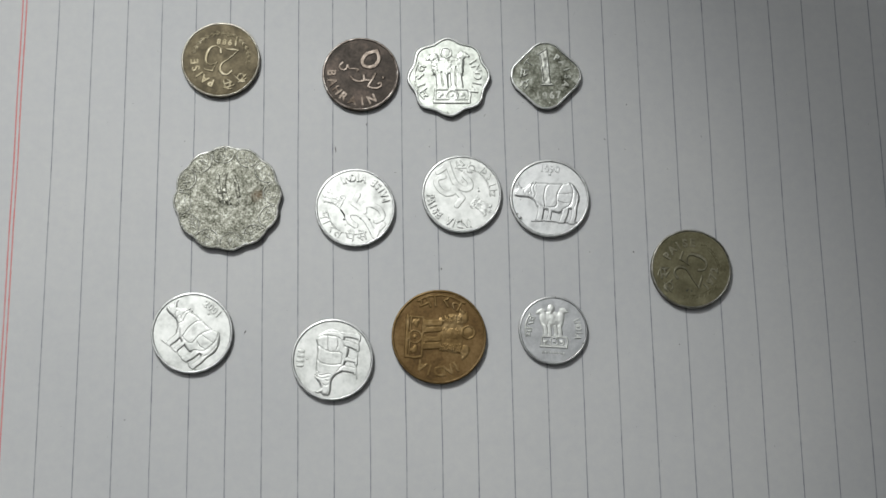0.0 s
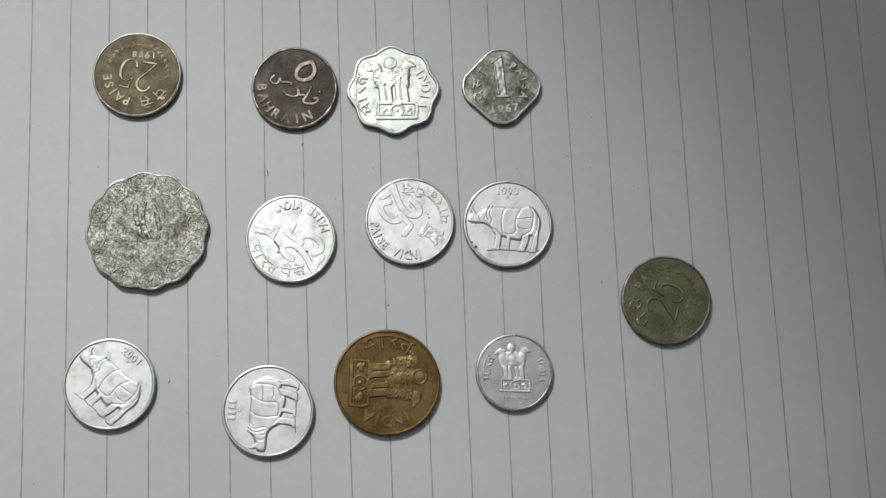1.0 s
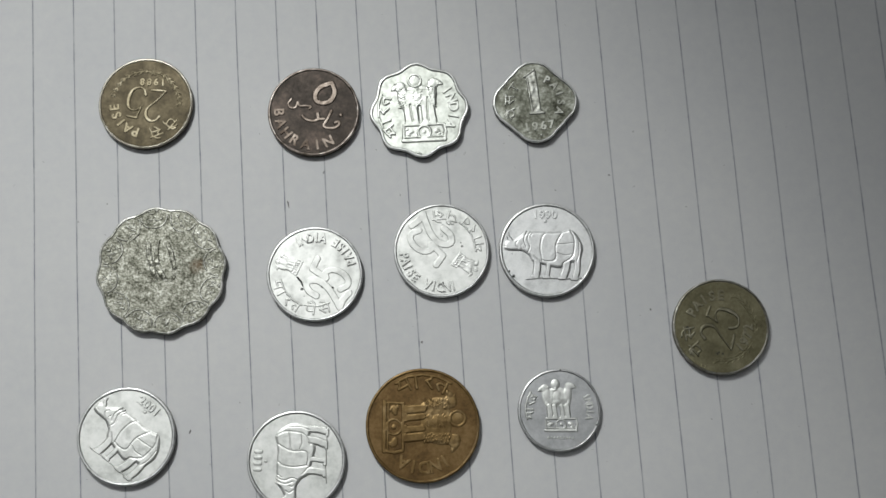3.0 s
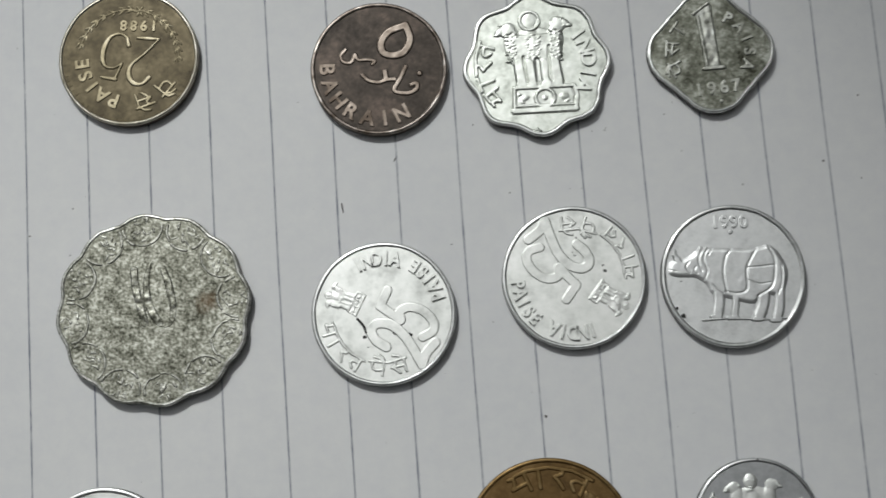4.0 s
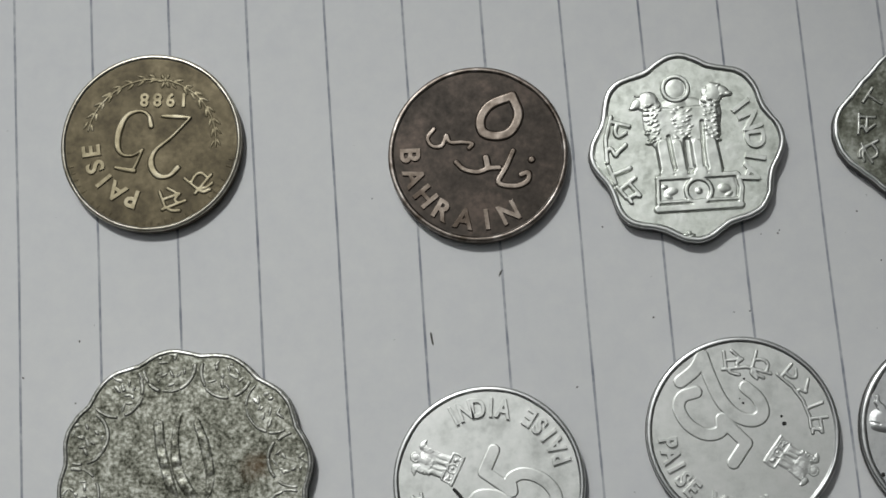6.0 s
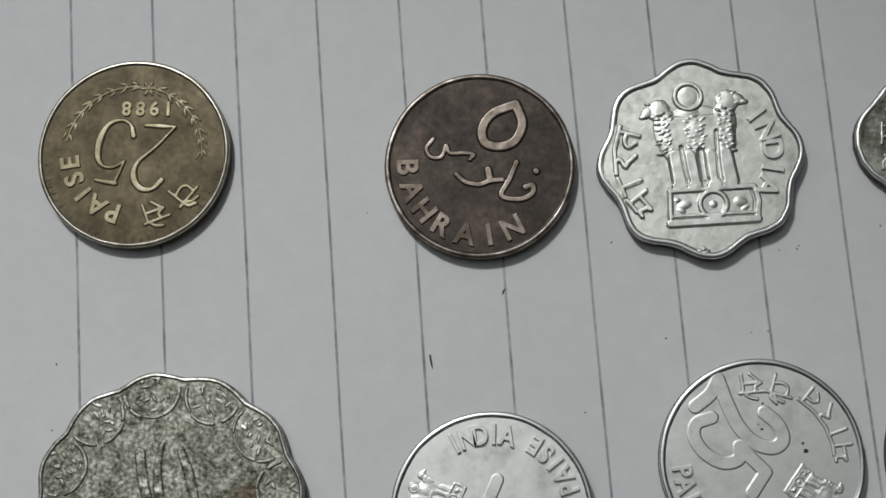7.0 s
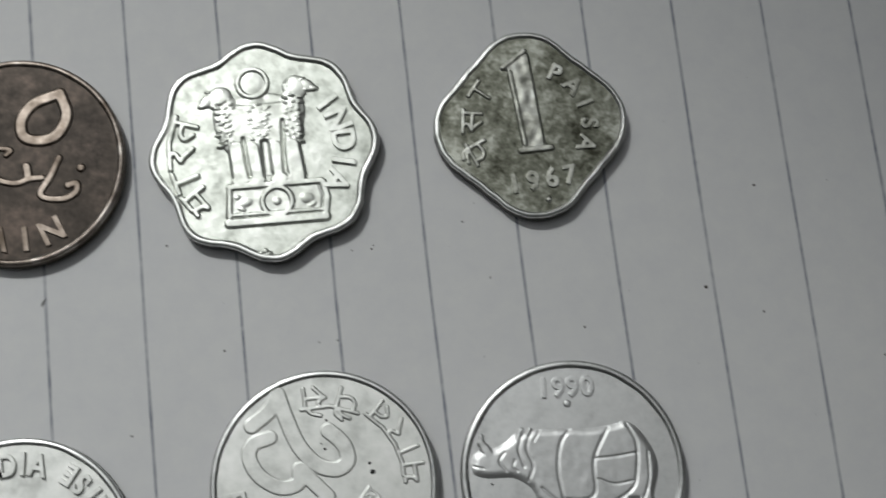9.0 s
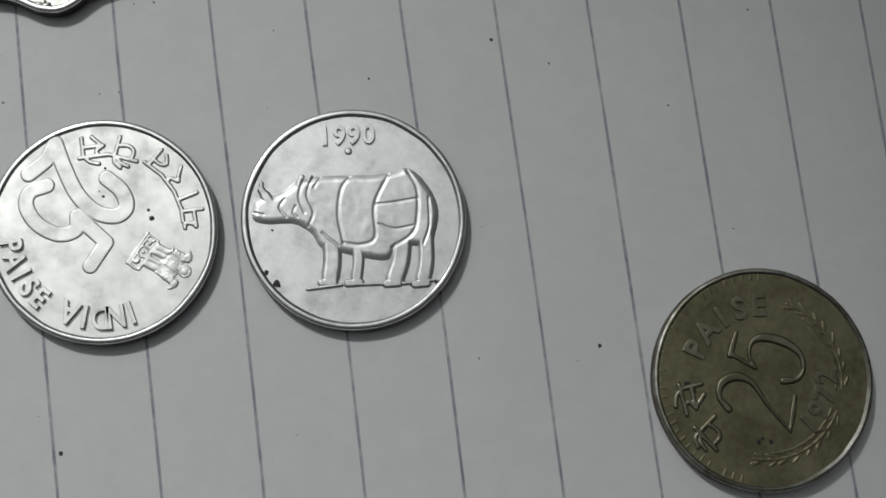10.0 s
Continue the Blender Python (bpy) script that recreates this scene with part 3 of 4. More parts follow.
def bulky_relief():
    """A simplified rhino on four legs over a faint ground line, with folds cut into it."""
    mass = [(-0.91, 0.04), (-0.89, 0.13), (-0.82, 0.18), (-0.70, 0.20), (-0.60, 0.26), (-0.52, 0.33), (-0.42, 0.35), (-0.32, 0.375), (-0.07, 0.39), (0.17, 0.40), (0.36, 0.44), (0.46, 0.47), (0.58, 0.40), (0.70, 0.24),
            (0.755, 0.07), (0.73, -0.10), (0.68, -0.24), (0.52, -0.24), (0.41, -0.25), (0.31, -0.37), (0.11, -0.36), (-0.12, -0.31), (-0.29, -0.27), (-0.37, -0.15), (-0.50, -0.07), (-0.60, -0.06), (-0.76, -0.07), (-0.88, -0.04)]
    st = [([(-0.40, -0.645), (-0.1, -0.60)], 0.013), ([(-0.02, -0.60), (0.3, -0.585)], 0.012), ([(0.44, -0.58), (0.72, -0.545)], 0.014)]
    for x0, y0, x1, w in ((-0.20, -0.18, -0.20, 0.085), (0.03, -0.26, 0.03, 0.055), (0.43, -0.20, 0.37, 0.09), (0.64, -0.16, 0.62, 0.075)):
        st.append((curve_through([(x0, y0), ((x0 + x1) / 2 + 0.015, -0.38), (x1, -0.53)]), w))
        st.append(([(x1 - 0.075, -0.585), (x1 + 0.03, -0.575)], 0.04))
    st += [([(-0.74, 0.12), (-0.79, 0.19)], 0.05), ([(-0.79, 0.19), (-0.825, 0.24)], 0.036), ([(-0.825, 0.24), (-0.825, 0.30)], 0.022), ([(-0.50, 0.28), (-0.47, 0.36)], 0.03), ([(-0.41, 0.32), (-0.39, 0.365)], 0.022)]
    folds = [([(-0.46, 0.33), (-0.49, 0.18), (-0.44, 0.04)], 0.022), ([(-0.38, 0.36), (-0.42, 0.2), (-0.36, 0.05), (-0.40, -0.08)], 0.022), ([(-0.30, 0.37), (-0.36, 0.27)], 0.018),
             ([(-0.04, 0.38), (-0.12, 0.25), (-0.14, 0.02), (-0.09, -0.22)], 0.026), ([(0.30, 0.40), (0.18, 0.12), (0.19, -0.17), (0.06, -0.24), (-0.09, -0.23)], 0.028),
             ([(0.20, 0.13), (0.36, 0.15), (0.56, 0.19)], 0.02), ([(0.22, -0.05), (0.36, -0.09), (0.52, -0.06)], 0.018), ([(0.47, 0.44), (0.56, 0.27), (0.56, 0.0), (0.51, -0.14), (0.34, -0.26)], 0.028),
             ([(-0.92, 0.04), (-0.80, 0.015)], 0.016), ([(-0.62, 0.16), (-0.66, 0.08), (-0.60, -0.0)], 0.02), ([(0.66, 0.2), (0.67, -0.05), (0.62, -0.22)], 0.02), ([(-0.28, -0.14), (-0.14, -0.25)], 0.02), ([(-0.52, 0.1), (-0.54, 0.04), (-0.50, 0.0)], 0.016)]
    return st, [(curve_through(p), w, 0.055) for p, w in folds], [(curve_through(mass + mass[:1], 3)[:-1], 0.07, 0.17)]


def coin(x, y, turn, label, group):
    ob = new("coin")
    ob.empty_display_size = 0.005
    ob.matrix_world = pose(x * MM, y * MM, 0, 0, 0, turn)
    return tagged(ob, label, "coin", group)


def round_outline(radius, wear=0.03, seed=0):
    return lambda a: radius + wear * noise.noise(Vector((2 * math.cos(a) + seed, 2 * math.sin(a), seed)))


def lobed(radius, depth, lobes, phase, seed=0.0, sharp=1.0):
    def r(a):
        w = (0.5 + 0.5 * math.cos(lobes * (a - radians(phase)))) ** sharp
        return radius - depth * (1 - w) + 0.07 * noise.noise(Vector((3 * math.cos(a), 3 * math.sin(a), seed))) + 0.06 * noise.noise(Vector((11 * math.cos(a), 11 * math.sin(a), seed + 3)))
    return r


def rounded_square(half_diag, seed=0.0):
    """A square stood on its corner, with wide round corners."""
    a = half_diag * 0.865
    rc = (a * math.sqrt(2) - half_diag) / (math.sqrt(2) - 1)
    k = a - rc

    def r(t):
        q = t + radians(45 - 6)
        c, s = sorted((abs(math.cos(q)), abs(math.sin(q))), reverse=True)
        flat = a / c
        if flat * s > k:
            flat = k * (c + s) + math.sqrt(max(0.0, (k * (c + s)) ** 2 - 2 * k * k + rc * rc))
        return flat + 0.07 * noise.noise(Vector((3 * math.cos(t), 3 * math.sin(t), seed))) + 0.06 * noise.noise(Vector((11 * math.cos(t), 11 * math.sin(t), seed + 3)))
    return r


GROUP = "coins laid out on the ruled page"


def bars(name, n, x, y, turn, w, h, pitch, material, thing, radius, base):
    """Unreadable characters, as plain bars."""
    st = []
    c, s = math.cos(radians(turn)), math.sin(radians(turn))
    for k in range(n):
        d = (k - (n - 1) / 2) * pitch
        px, py = x + d * c, y + d * s
        st.append(([(px + s * h / 2, py - c * h / 2), (px - s * h / 2, py + c * h / 2)], w))
    return relief(name, st, 0.1, material, thing, radius, base)


def wreath_coin(x, y, turn, date, label, field, edge, seed, date_straight):
    """Copper-nickel piece with figures, a grain wreath and two scripts."""
    R, T, D = 9.5, 1.5, 0.16
    ob = coin(x, y, turn, label, GROUP)
    coin_body(round_outline(R, 0.04, seed), T, 0.42, D, field, CUPRO_RIM if seed < 2 else OLIVE_RIM, ob)
    b = T - D * BOLD + 0.012
    relief("numeral", pen_figures(), 0.15, edge, ob, R, b, label="large raised figures 25")
    set_letters("legend", arc_letters("PAISE", 0.67, 252, 187, 0.20), 0.13, edge, ob, R, b, "raised capitals PAISE")
    relief("script_legend", arc_glyphs(("pai", "se"), 0.66, 320, 290, 0.27, 0.20, 0.022), 0.12, edge, ob, R, b)
    if date_straight:
        set_letters("date", line_letters(date, 0.14, 0.465, 178, 0.15, 0.145), 0.12, edge, ob, R, b)
    else:
        set_letters("date", arc_letters(date, 0.555, 50, 98, 0.19, outward=False), 0.12, edge, ob, R, b)
    for a0, a1 in ((82, 168), (74, -6)) if date_straight else ((88, 166), (72, -4)):
        st, bl = wreath(0.715, a0, a1, 8)
        if not date_straight:
            st.append((arc_points(0.66, a0, (a0 + a1) / 2 + (a1 - a0) * 0.3), 0.012))
        relief("wreath", st, 0.07, edge if date_straight else field, ob, R, b, blobs=bl, worn=0.08)
    if date_straight:
        fl = [(0.15 + 0.055 * math.cos(k * 1.05), 0.69 + 0.055 * math.sin(k * 1.05), 0.04, 0.02, 60 * k, 0.075) for k in range(6)]
        relief("wreath_flower", [([(0.15, 0.69)], 0.02)], 0.08, edge, ob, R, b, blobs=fl + [(0.04, 0.70, 0.05, 0.018, 10, 0.07), (0.27, 0.66, 0.05, 0.018, -20, 0.07)])
    rng = random.Random(int(seed * 9))
    dots = [([(q * math.cos(radians(a)), q * math.sin(radians(a))) for q in (0.88 + 0.03 * rng.random(), 0.93)], rng.uniform(0.008, 0.017)) for a in range(186, 354, 5) if rng.random() < 0.75]
    relief("beading", dots, 0.022, field, ob, R, b)
    return ob


wreath_coin(-52.81, 70.25, -3, "1988", "tarnished brownish copper-nickel coin with large figures 25 and date 1988", CUPRO, CUPRO_EDGE, 1.0, True)
olive = wreath_coin(58.33, 16.71, -103, "1972", "dark olive tarnished copper-nickel coin with figures 25, apart from the rows", CUPRO_OLD, CUPRO_OLD_EDGE, 2.0, False)


def bronze_coin():
    R, T, D = 9.26, 1.5, 0.18
    ob = coin(-19.04, 66.14, -4.7, "dark brown bronze coin with raised letters BAHRAIN and worn rim", GROUP)
    coin_body(round_outline(R, 0.05, 3.0), T, 0.5, D, BRONZE, BRONZE_RIM, ob)
    b = T - D * BOLD + 0.012
    ring = [(0.38, 0.66), (0.45, 0.45), (0.37, 0.26), (0.22, 0.20), (0.06, 0.24), (0.03, 0.40), (0.14, 0.56), (0.38, 0.66)]
    relief("numeral", [(curve_through(ring), 0.062)], 0.15, BRONZE_EDGE, ob, R, b, label="raised heart-shaped ring figure")
    st = [(curve_through([(-0.49, 0.28), (-0.56, 0.18), (-0.51, 0.09), (-0.40, 0.09), (-0.35, 0.21), (-0.31, 0.13), (-0.16, 0.13), (-0.06, 0.11), (-0.10, 0.06)]), 0.028),
          (curve_through([(-0.24, -0.10), (-0.15, -0.18), (0.0, -0.21), (0.12, -0.17), (0.24, -0.16)]), 0.034),
          ([(0.09, -0.05), (0.11, -0.15)], 0.045),
          (curve_through([(0.39, 0.03), (0.31, -0.16), (0.23, -0.33), (0.42, -0.37), (0.55, -0.31), (0.56, -0.22), (0.48, -0.24)]), 0.036), ([(0.595, -0.07)], 0.045)]
    relief("script_legend", st, 0.14, BRONZE_EDGE, ob, R, b)
    set_letters("legend", arc_letters("BAHRAIN", 0.745, 182, 297, 0.225, outward=False), 0.15, BRONZE_EDGE, ob, R, b, "raised capitals BAHRAIN")


bronze_coin()


def lobed_emblem_coin():
    R, T, D = 10.05, 1.6, 0.24
    ob = coin(2.31, 65.06, -4.7, "bright aluminium coin with eight wavy lobes and pillar emblem", GROUP)
    coin_body(lobed(R, 0.85, 8, 96, 4.0, 0.9), T, 0.55, D, ALU, ALU_RIM, ob)
    b = T - D * BOLD + 0.012
    st, bl = turned(*capital_emblem(), 3, 1.03)
    trunk = [(-0.37, 0.42), (0.33, 0.47), (0.35, 0.16), (0.31, 0.0), (0.34, -0.22), (-0.26, -0.25), (-0.30, 0.0), (-0.38, 0.12)]
    slots = [(curve_through([(0.0, 0.06), (0.015, -0.10), (0.035, -0.235)]), 0.05, 0.30), (curve_through([(-0.185, 0.10), (-0.16, -0.08), (-0.125, -0.24)]), 0.026, 0.22), (curve_through([(0.155, 0.26), (0.165, 0.02), (0.175, -0.20)]), 0.026, 0.22)]
    block = [(-0.33, -0.30), (0.47, -0.29), (0.51, -0.42), (0.49, -0.60), (-0.34, -0.61)]
    relief("emblem", [(p, w * 1.1) for p, w in st], 0.24, ALU_HIGH, ob, R, b, blobs=[(*q[:5], q[5] * 1.3) for q in bl], plates=[(block, 0.03, 0.10), (trunk, 0.05, 0.19)], grooves=slots, label="raised pillar capital emblem with a wheel")
    set_letters("legend", arc_letters("INDIA", 0.70, 38, -25, 0.205), 0.25, ALU_HIGH, ob, R, b, "raised capitals INDIA")
    relief("mint_mark", [([(0.0, -0.90)], 0.03)], 0.23, ALU, ob, R, b, blobs=[(0.02, -0.93, 0.05, 0.03, 20, 0.2), (-0.04, -0.92, 0.03, 0.03, 0, 0.18)])
    relief("script_legend", arc_glyphs(("bha", "aa", "ra", "ta"), 0.72, 219, 166, 0.23, 0.2, 0.026), 0.25, ALU_HIGH, ob, R, b)


lobed_emblem_coin()


def square_coin():
    R, T, D = 8.6, 1.5, 0.2
    ob = coin(25.81, 65.14, -6, "small tarnished grey square coin with rounded corners, figure 1, date 1967", GROUP)
    coin_body(rounded_square(R, 5.0), T, 0.45, D, ALU_DARK, ALU_RIM, ob)
    b = T - D * BOLD + 0.012
    stem = [(-0.29, 0.60), (-0.06, 0.80), (0.0, 0.76), (0.155, -0.20), (0.225, -0.225), (0.215, -0.28), (-0.11, -0.32), (-0.095, -0.235), (-0.06, -0.22), (-0.205, 0.55), (-0.26, 0.575)]
    edges = [([(-0.205, 0.55), (-0.06, -0.22)], 0.028), ([(-0.28, 0.60), (-0.05, 0.79)], 0.026), ([(-0.10, -0.29), (0.21, -0.25)], 0.036)]
    relief("numeral", edges, 0.19, ALU_MID, ob, R, b, label="large raised figure 1", flat=0.4, worn=0.08, plates=[(stem, 0.03, 0.12)])
    set_letters("legend", arc_letters("PAISA", 0.62, 64, -20, 0.18), 0.16, ALU_MID, ob, R, b, "raised capitals PAISA")
    relief("script_legend", arc_glyphs(("pai", "sa", "aa"), 0.60, 209, 147, 0.25, 0.19, 0.022), 0.15, ALU_MID, ob, R, b)
    set_letters("date", line_letters("1967", 0.11, -0.58, 10, 0.2, 0.195), 0.15, ALU_MID, ob, R, b)
    relief("mint_mark", [([(0.17, -0.80)], 0.035)], 0.15, ALU_MID, ob, R, b)


square_coin()


def corroded_coin():
    R, T, D = 12.9, 1.7, 0.12
    ob = coin(-50.70, 35.59, -5, "large corroded grey aluminium coin with twelve shallow lobes, faint 10", GROUP)
    coin_body(lobed(R, 0.55, 12, 100, 6.0, 0.7), T, 0.42, D, ALU_PIT, PIT_RIM, ob)
    b = T - D * BOLD + 0.012
    relief("numeral", [(curve_through([(-0.22, 0.40), (-0.19, 0.21), (-0.11, -0.05), (-0.08, -0.14)]), 0.042)], 0.10, ALU_PIT, ob, R, b, worn=0.4, label="worn figure 1")
    relief("numeral", brush([(-0.06, 0.47), (-0.085, 0.30), (-0.06, 0.08), (0.02, -0.08), (0.09, -0.15)], [0.02, 0.03, 0.045, 0.045, 0.03]) + brush([(0.08, 0.42), (0.15, 0.24), (0.20, 0.03), (0.19, -0.12), (0.13, -0.17)], [0.03, 0.042, 0.036, 0.024, 0.02]), 0.10, ALU_PIT, ob, R, b, worn=0.4, label="worn figure 0")
    rng = random.Random(21)
    for k in range(12):
        a = 100 + 30 * k
        cx, cy = 0.87 * math.cos(radians(a)), 0.87 * math.sin(radians(a))
        st, from_a = [], a + 95
        while from_a < a + 262:
            to_a = from_a + rng.uniform(14, 50)
            st.append((arc_points(rng.uniform(0.195, 0.215), from_a, min(to_a, a + 265), 6, cx, cy), rng.uniform(0.010, 0.017)))
            from_a = to_a + rng.uniform(0, 22)
        bl = []
        for j in range(11):
            q, w = 0.13 * math.sqrt(rng.random()), rng.uniform(0, 360)
            bl.append((cx * 0.96 + q * math.cos(radians(w)), cy * 0.96 + q * math.sin(radians(w)), rng.uniform(0.018, 0.04), rng.uniform(0.009, 0.016), rng.uniform(0, 180), rng.uniform(0.05, 0.09)))
        relief("scroll_ornament", st, 0.11, ALU_PIT_HIGH, ob, R, b, blobs=bl, worn=0.15)


corroded_coin()


def oblique_numeral_coin(x, y, turn, label, seed):
    """Steel piece with slanting figures, small emblem and four words round the edge."""
    R, T, D = 9.5, 1.45, 0.15
    ob = coin(x, y, turn, label, GROUP)
    coin_body(round_outline(R, 0.03, seed), T, 0.5, D, STEEL, STEEL_RIM, ob)
    b = T - D * BOLD + 0.012
    relief("numeral", glyph_strokes("two", 0.25, -0.37, 63, 0.40, 0.86, 0.074) + glyph_strokes("five", 0.33, -0.02, 63, 0.40, 0.82, 0.07), 0.06, STEEL, ob, R, b, label="large slanting figures 25", flat=0.22)
    set_letters("legend", arc_letters("INDIA", 0.78, 119, 79, 0.20), 0.26, STEEL, ob, R, b, "raised capitals INDIA", 0.8)
    set_letters("legend", arc_letters("PAISE", 0.78, 19, 58, 0.19, outward=False), 0.26, STEEL, ob, R, b, "raised capitals PAISE", 0.8)
    relief("script_legend", arc_glyphs(("bha", "aa", "ra", "ta"), 0.79, 197, 241, 0.20, 0.18, 0.02, outward=False), 0.11, STEEL, ob, R, b)
    relief("script_legend", arc_glyphs(("pai", "se"), 0.76, 265, 287, 0.25, 0.18, 0.02, outward=False), 0.11, STEEL, ob, R, b)
    st, bl = turned(*capital_emblem(), 65, 0.38, -0.55, 0.18)
    relief("emblem", [(p, w * 1.3) for p, w in st], 0.05, STEEL, ob, R, b, blobs=[(*q[:5], q[5] * 0.42) for q in bl], worn=0.25, flat=0.8)
    return ob


def grime(thing, spots, radius, z):
    for k, (x, y, s) in enumerate(spots):
        pts = []
        for j in range(9):
            a = 2 * math.pi * j / 9
            r = s * (0.6 + 0.4 * random.random())
            pts.append(((x * radius + r * math.cos(a)) * MM, (y * radius + r * math.sin(a)) * MM, z * MM))
        pts.append((x * radius * MM, y * radius * MM, (z + 0.03) * MM))
        part("grime_spot", pts, [(j, (j + 1) % 9, 9) for j in range(9)], GRIME, thing)


grime(olive, ((0.124, -0.68, 0.4), (0.17, -0.62, 0.26), (0.566, -0.01, 0.26), (0.53, 0.02, 0.2), (0.55, 0.10, 0.24)), 9.5, 1.31)
left_steel = oblique_numeral_coin(-20.56, 32.84, -4.9, "worn bright steel coin with slanting 25 and black nicks", 7.0)
grime(left_steel, ((-0.25, -0.33, 0.34), (-0.19, -0.34, 0.2), (-0.2, -0.47, 0.12)), 9.5, 1.285)
relief("grime_scratch", [(curve_through([(-0.36, -0.08), (-0.28, -0.17), (-0.23, -0.27)]), 0.016), ([(0.15, -0.26), (0.19, -0.28)], 0.022), ([(0.33, -0.28), (0.38, -0.29)], 0.024)], 0.04, GRIME, left_steel, 9.5, 1.275)
right_steel = oblique_numeral_coin(4.76, 35.79, 172 - 7.5, "bright steel coin with slanting 25, lying upside down", 8.0)
grime(right_steel, ((-0.40, -0.17, 0.26), (-0.36, -0.24, 0.16), (0.05, -0.30, 0.15), (0.09, -0.34, 0.1), (0.08, -0.55, 0.14), (-0.13, -0.68, 0.2), (-0.18, -0.66, 0.12)), 9.5, 1.285)


def rhino_coin(x, y, turn, label, seed, date, mat):
    """Steel piece with one rhino relief and a date at its head."""
    R, T, D = 9.5, 1.45, 0.17
    ob = coin(x, y, turn, label, GROUP)
    coin_body(round_outline(R, 0.03, seed), T, 0.55, D, mat, STEEL_RIM, ob)
    b = T - D * BOLD + 0.012
    st, folds, mass = bulky_relief()
    relief("bulky_relief", st, 0.17, mat, ob, R, b, cell=0.055, flat=0.5, worn=0.016, grooves=folds, plates=mass, label="raised simplified rhino shape over a ground line")
    if date:
        set_letters("date", line_letters(date, -0.08, 0.765, 4, 0.175, 0.13), 0.17, mat, ob, R, b, "raised date " + date)
    else:
        bars("date_bars", 4, -0.06, 0.77, 2, 0.04, 0.1, 0.12, mat, ob, R, b)
    relief("mint_mark", [([(-0.06, 0.61)], 0.034)], 0.1, mat, ob, R, b)
    return ob


chipped = rhino_coin(25.61, 34.43, -7.6, "grey steel coin with a rhino relief, date 1990 and grimy edge", 9.0, "1990", STEEL_GREY)
grime(chipped, ((-0.67, -0.60, 0.44), (-0.76, -0.50, 0.26), (0.75, -0.57, 0.36), (-0.72, -0.12, 0.14), (0.33, 0.30, 0.12), (0.2, 0.35, 0.1), (0.87, -0.4, 0.14)), 9.5, 1.275)
rhino_coin(-58.47, 3.51, -46, "bright steel coin with a rhino relief and date 2001", 10.0, "2001", STEEL)
rhino_coin(-26.02, -3.30, 82, "bright steel coin with a rhino relief turned sideways", 11.0, "", STEEL)


def brass_coin():
    R, T, D = 11.03, 1.6, 0.18
    ob = coin(-1.32, 1.62, -4.9, "brown-gold nickel-brass coin with a pillar emblem lying sideways", GROUP)
    coin_body(round_outline(R, 0.04, 12.0), T, 0.5, D, BRASS, BRASS_EDGE, ob)
    b = T - D * BOLD + 0.012
    st, bl = turned(*capital_emblem(), -90, 1.06, -0.02, 0.05)
    relief("emblem", st, 0.12, BRASS_EDGE, ob, R, b, blobs=[(*q[:5], q[5] * 0.75) for q in bl], worn=0.06, label="raised pillar capital emblem with a wheel")
    relief("script_legend", arc_glyphs(("bha", "aa", "ra", "ta"), 0.77, 117, 65, 0.26, 0.22, 0.026), 0.15, BRASS_EDGE, ob, R, b)
    set_letters("legend", arc_letters("INDIA", 0.74, 303, 243, 0.215), 0.15, BRASS_EDGE, ob, R, b, "raised capitals INDIA")


brass_coin()


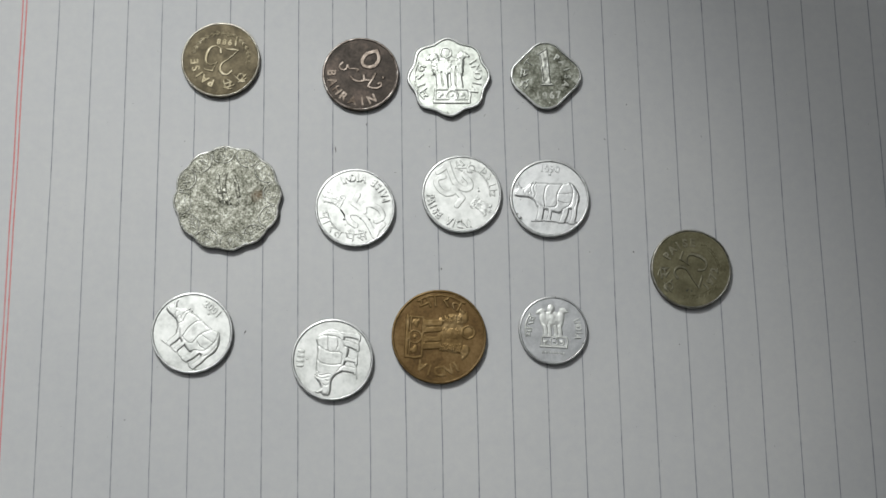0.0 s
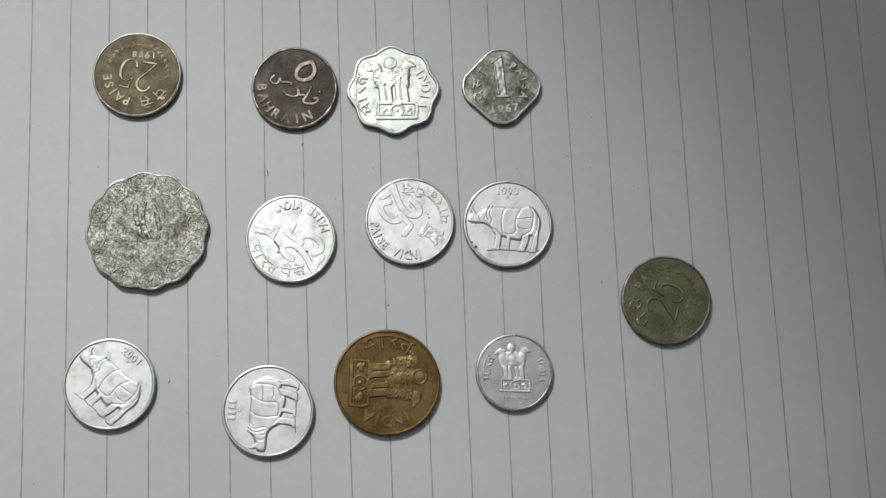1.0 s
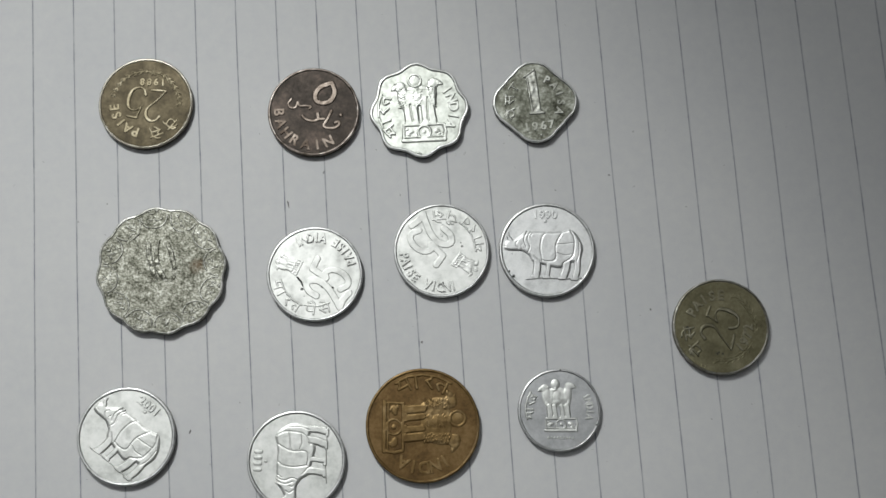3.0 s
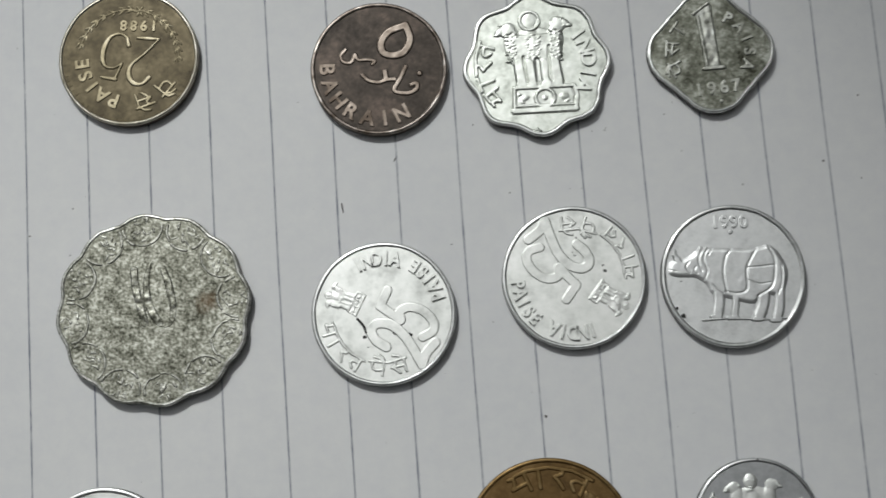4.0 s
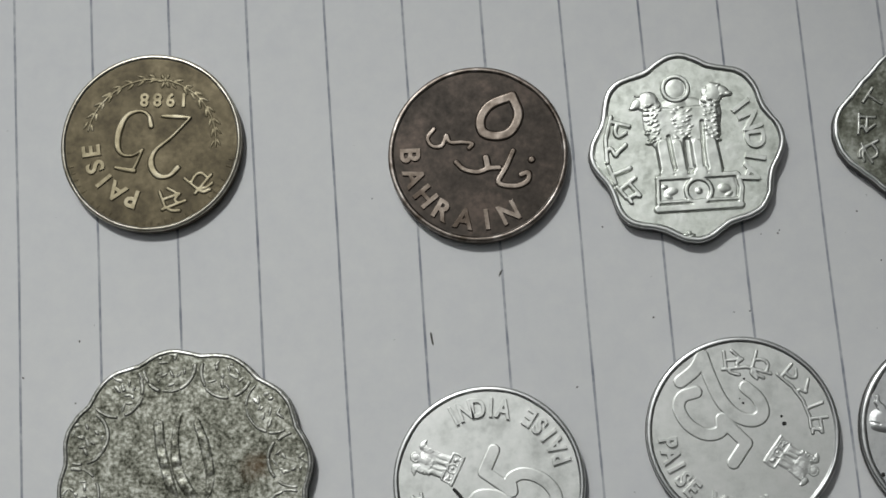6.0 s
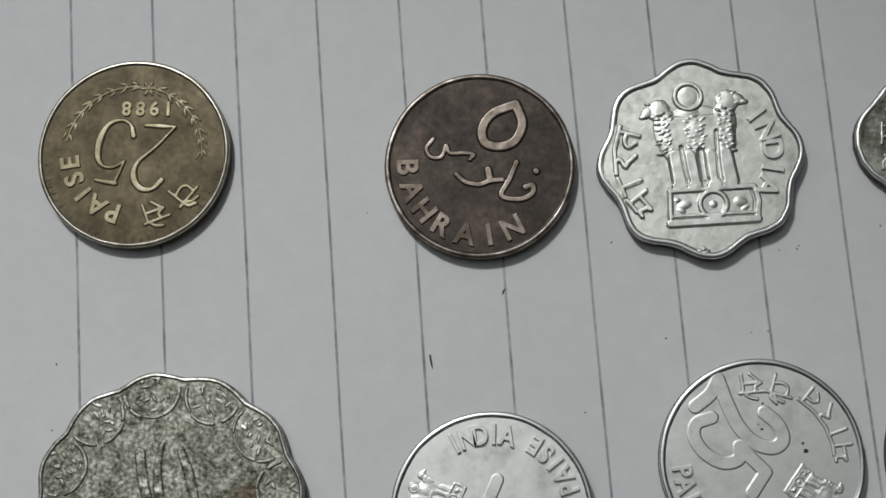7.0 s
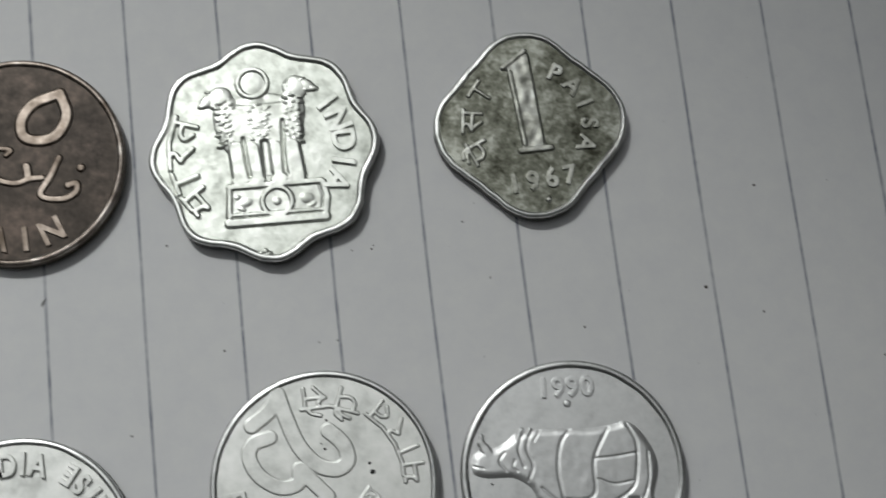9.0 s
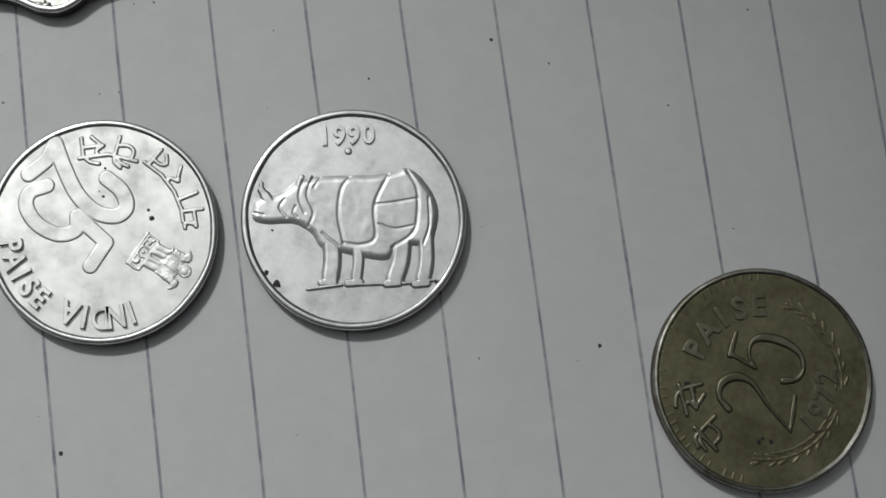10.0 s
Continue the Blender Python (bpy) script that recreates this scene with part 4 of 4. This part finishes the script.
def small_steel_coin():
    R, T, D = 8.05, 1.4, 0.16
    ob = coin(25.29, 2.69, -4.9, "small grey steel coin with a pillar emblem and raised letters INDIA", GROUP)
    coin_body(round_outline(R, 0.03, 13.0), T, 0.45, D, STEEL_DULL, DULL_RIM, ob)
    b = T - D * BOLD + 0.012
    st, bl = turned(*capital_emblem(True), 0, 0.92, -0.03, 0.08)
    relief("emblem", st, 0.15, STEEL, ob, R, b, blobs=[(*q[:5], q[5] * 0.8) for q in bl], label="raised pillar capital emblem with a wheel")
    set_letters("legend", arc_letters("INDIA", 0.74, 28, -12, 0.17), 0.2, STEEL, ob, R, b, "raised capitals INDIA", 0.8)
    relief("script_legend", arc_glyphs(("bha", "aa", "ra", "ta"), 0.72, 191, 155, 0.18, 0.18, 0.022), 0.18, STEEL, ob, R, b)
    bars("motto_bars", 9, 0.03, -0.66, 0, 0.02, 0.03, 0.075, STEEL, ob, R, b)
    grime(ob, ((0.88, -0.33, 0.22), (0.02, 0.97, 0.16)), R, 1.4)


small_steel_coin()


# ---- grit on the page ----
def grit():
    spots = [(39.5, 49.2, 0.2), (28.4, 46.8, 0.12), (5.4, 47.9, 0.1), (44.3, 46.5, 0.12), (54.3, 41.6, 0.12), (-0.4, 18.0, 0.2), (58.3, 30.0, 0.1), (34.7, 21.5, 0.1),
             (45.1, 21.3, 0.24), (45.2, 57.9, 0.18), (18.9, 57.2, 0.12), (7.0, 47.9, 0.1), (20.7, 52.0, 0.1), (-11.0, 41.6, 0.15), (54.8, -1.0, 0.12), (-61.3, 50.2, 0.14),
             (-2.7, 48.0, 0.12), (10.7, 55.6, 0.12), (-67.2, 46.9, 0.14), (-25.7, 84.6, 0.2), (-73.7, -16.2, 0.18)]
    rng = random.Random(3)
    spots += [(rng.uniform(-95, 125), rng.uniform(-45, 95), 0.035 + 0.08 * rng.random() ** 3) for _ in range(170)]
    ticks = [(-25.2, 47.6, 0.7, 95, 0.13), (-17.7, 53.8, 0.45, 60, 0.12), (-46.4, 3.6, 0.55, 70, 0.13)]
    verts, faces = [], []

    def blot(x, y, rx, ry, turn):
        n, c, s = len(verts), math.cos(radians(turn)), math.sin(radians(turn))
        for j in range(8):
            a, q = 2 * math.pi * j / 8, rng.uniform(0.7, 1.15)
            u, v = rx * q * math.cos(a), ry * q * math.sin(a)
            verts.append(((x + u * c - v * s) * MM, (y + u * s + v * c) * MM, -0.002 * MM))
        verts.append((x * MM, y * MM, 0.05 * MM))
        faces.extend((n + j, n + (j + 1) % 8, n + 8) for j in range(8))

    for x, y, r in spots:
        blot(x, y, r, r * rng.uniform(0.6, 1.0), rng.uniform(0, 180))
    for x, y, length, turn, w in ticks:
        blot(x, y, length, w, turn)
    return mesh_object("grit", verts, faces, INK)


tagged(grit(), "tiny dark specks of grit scattered on the page", "grit", kind="stuff")
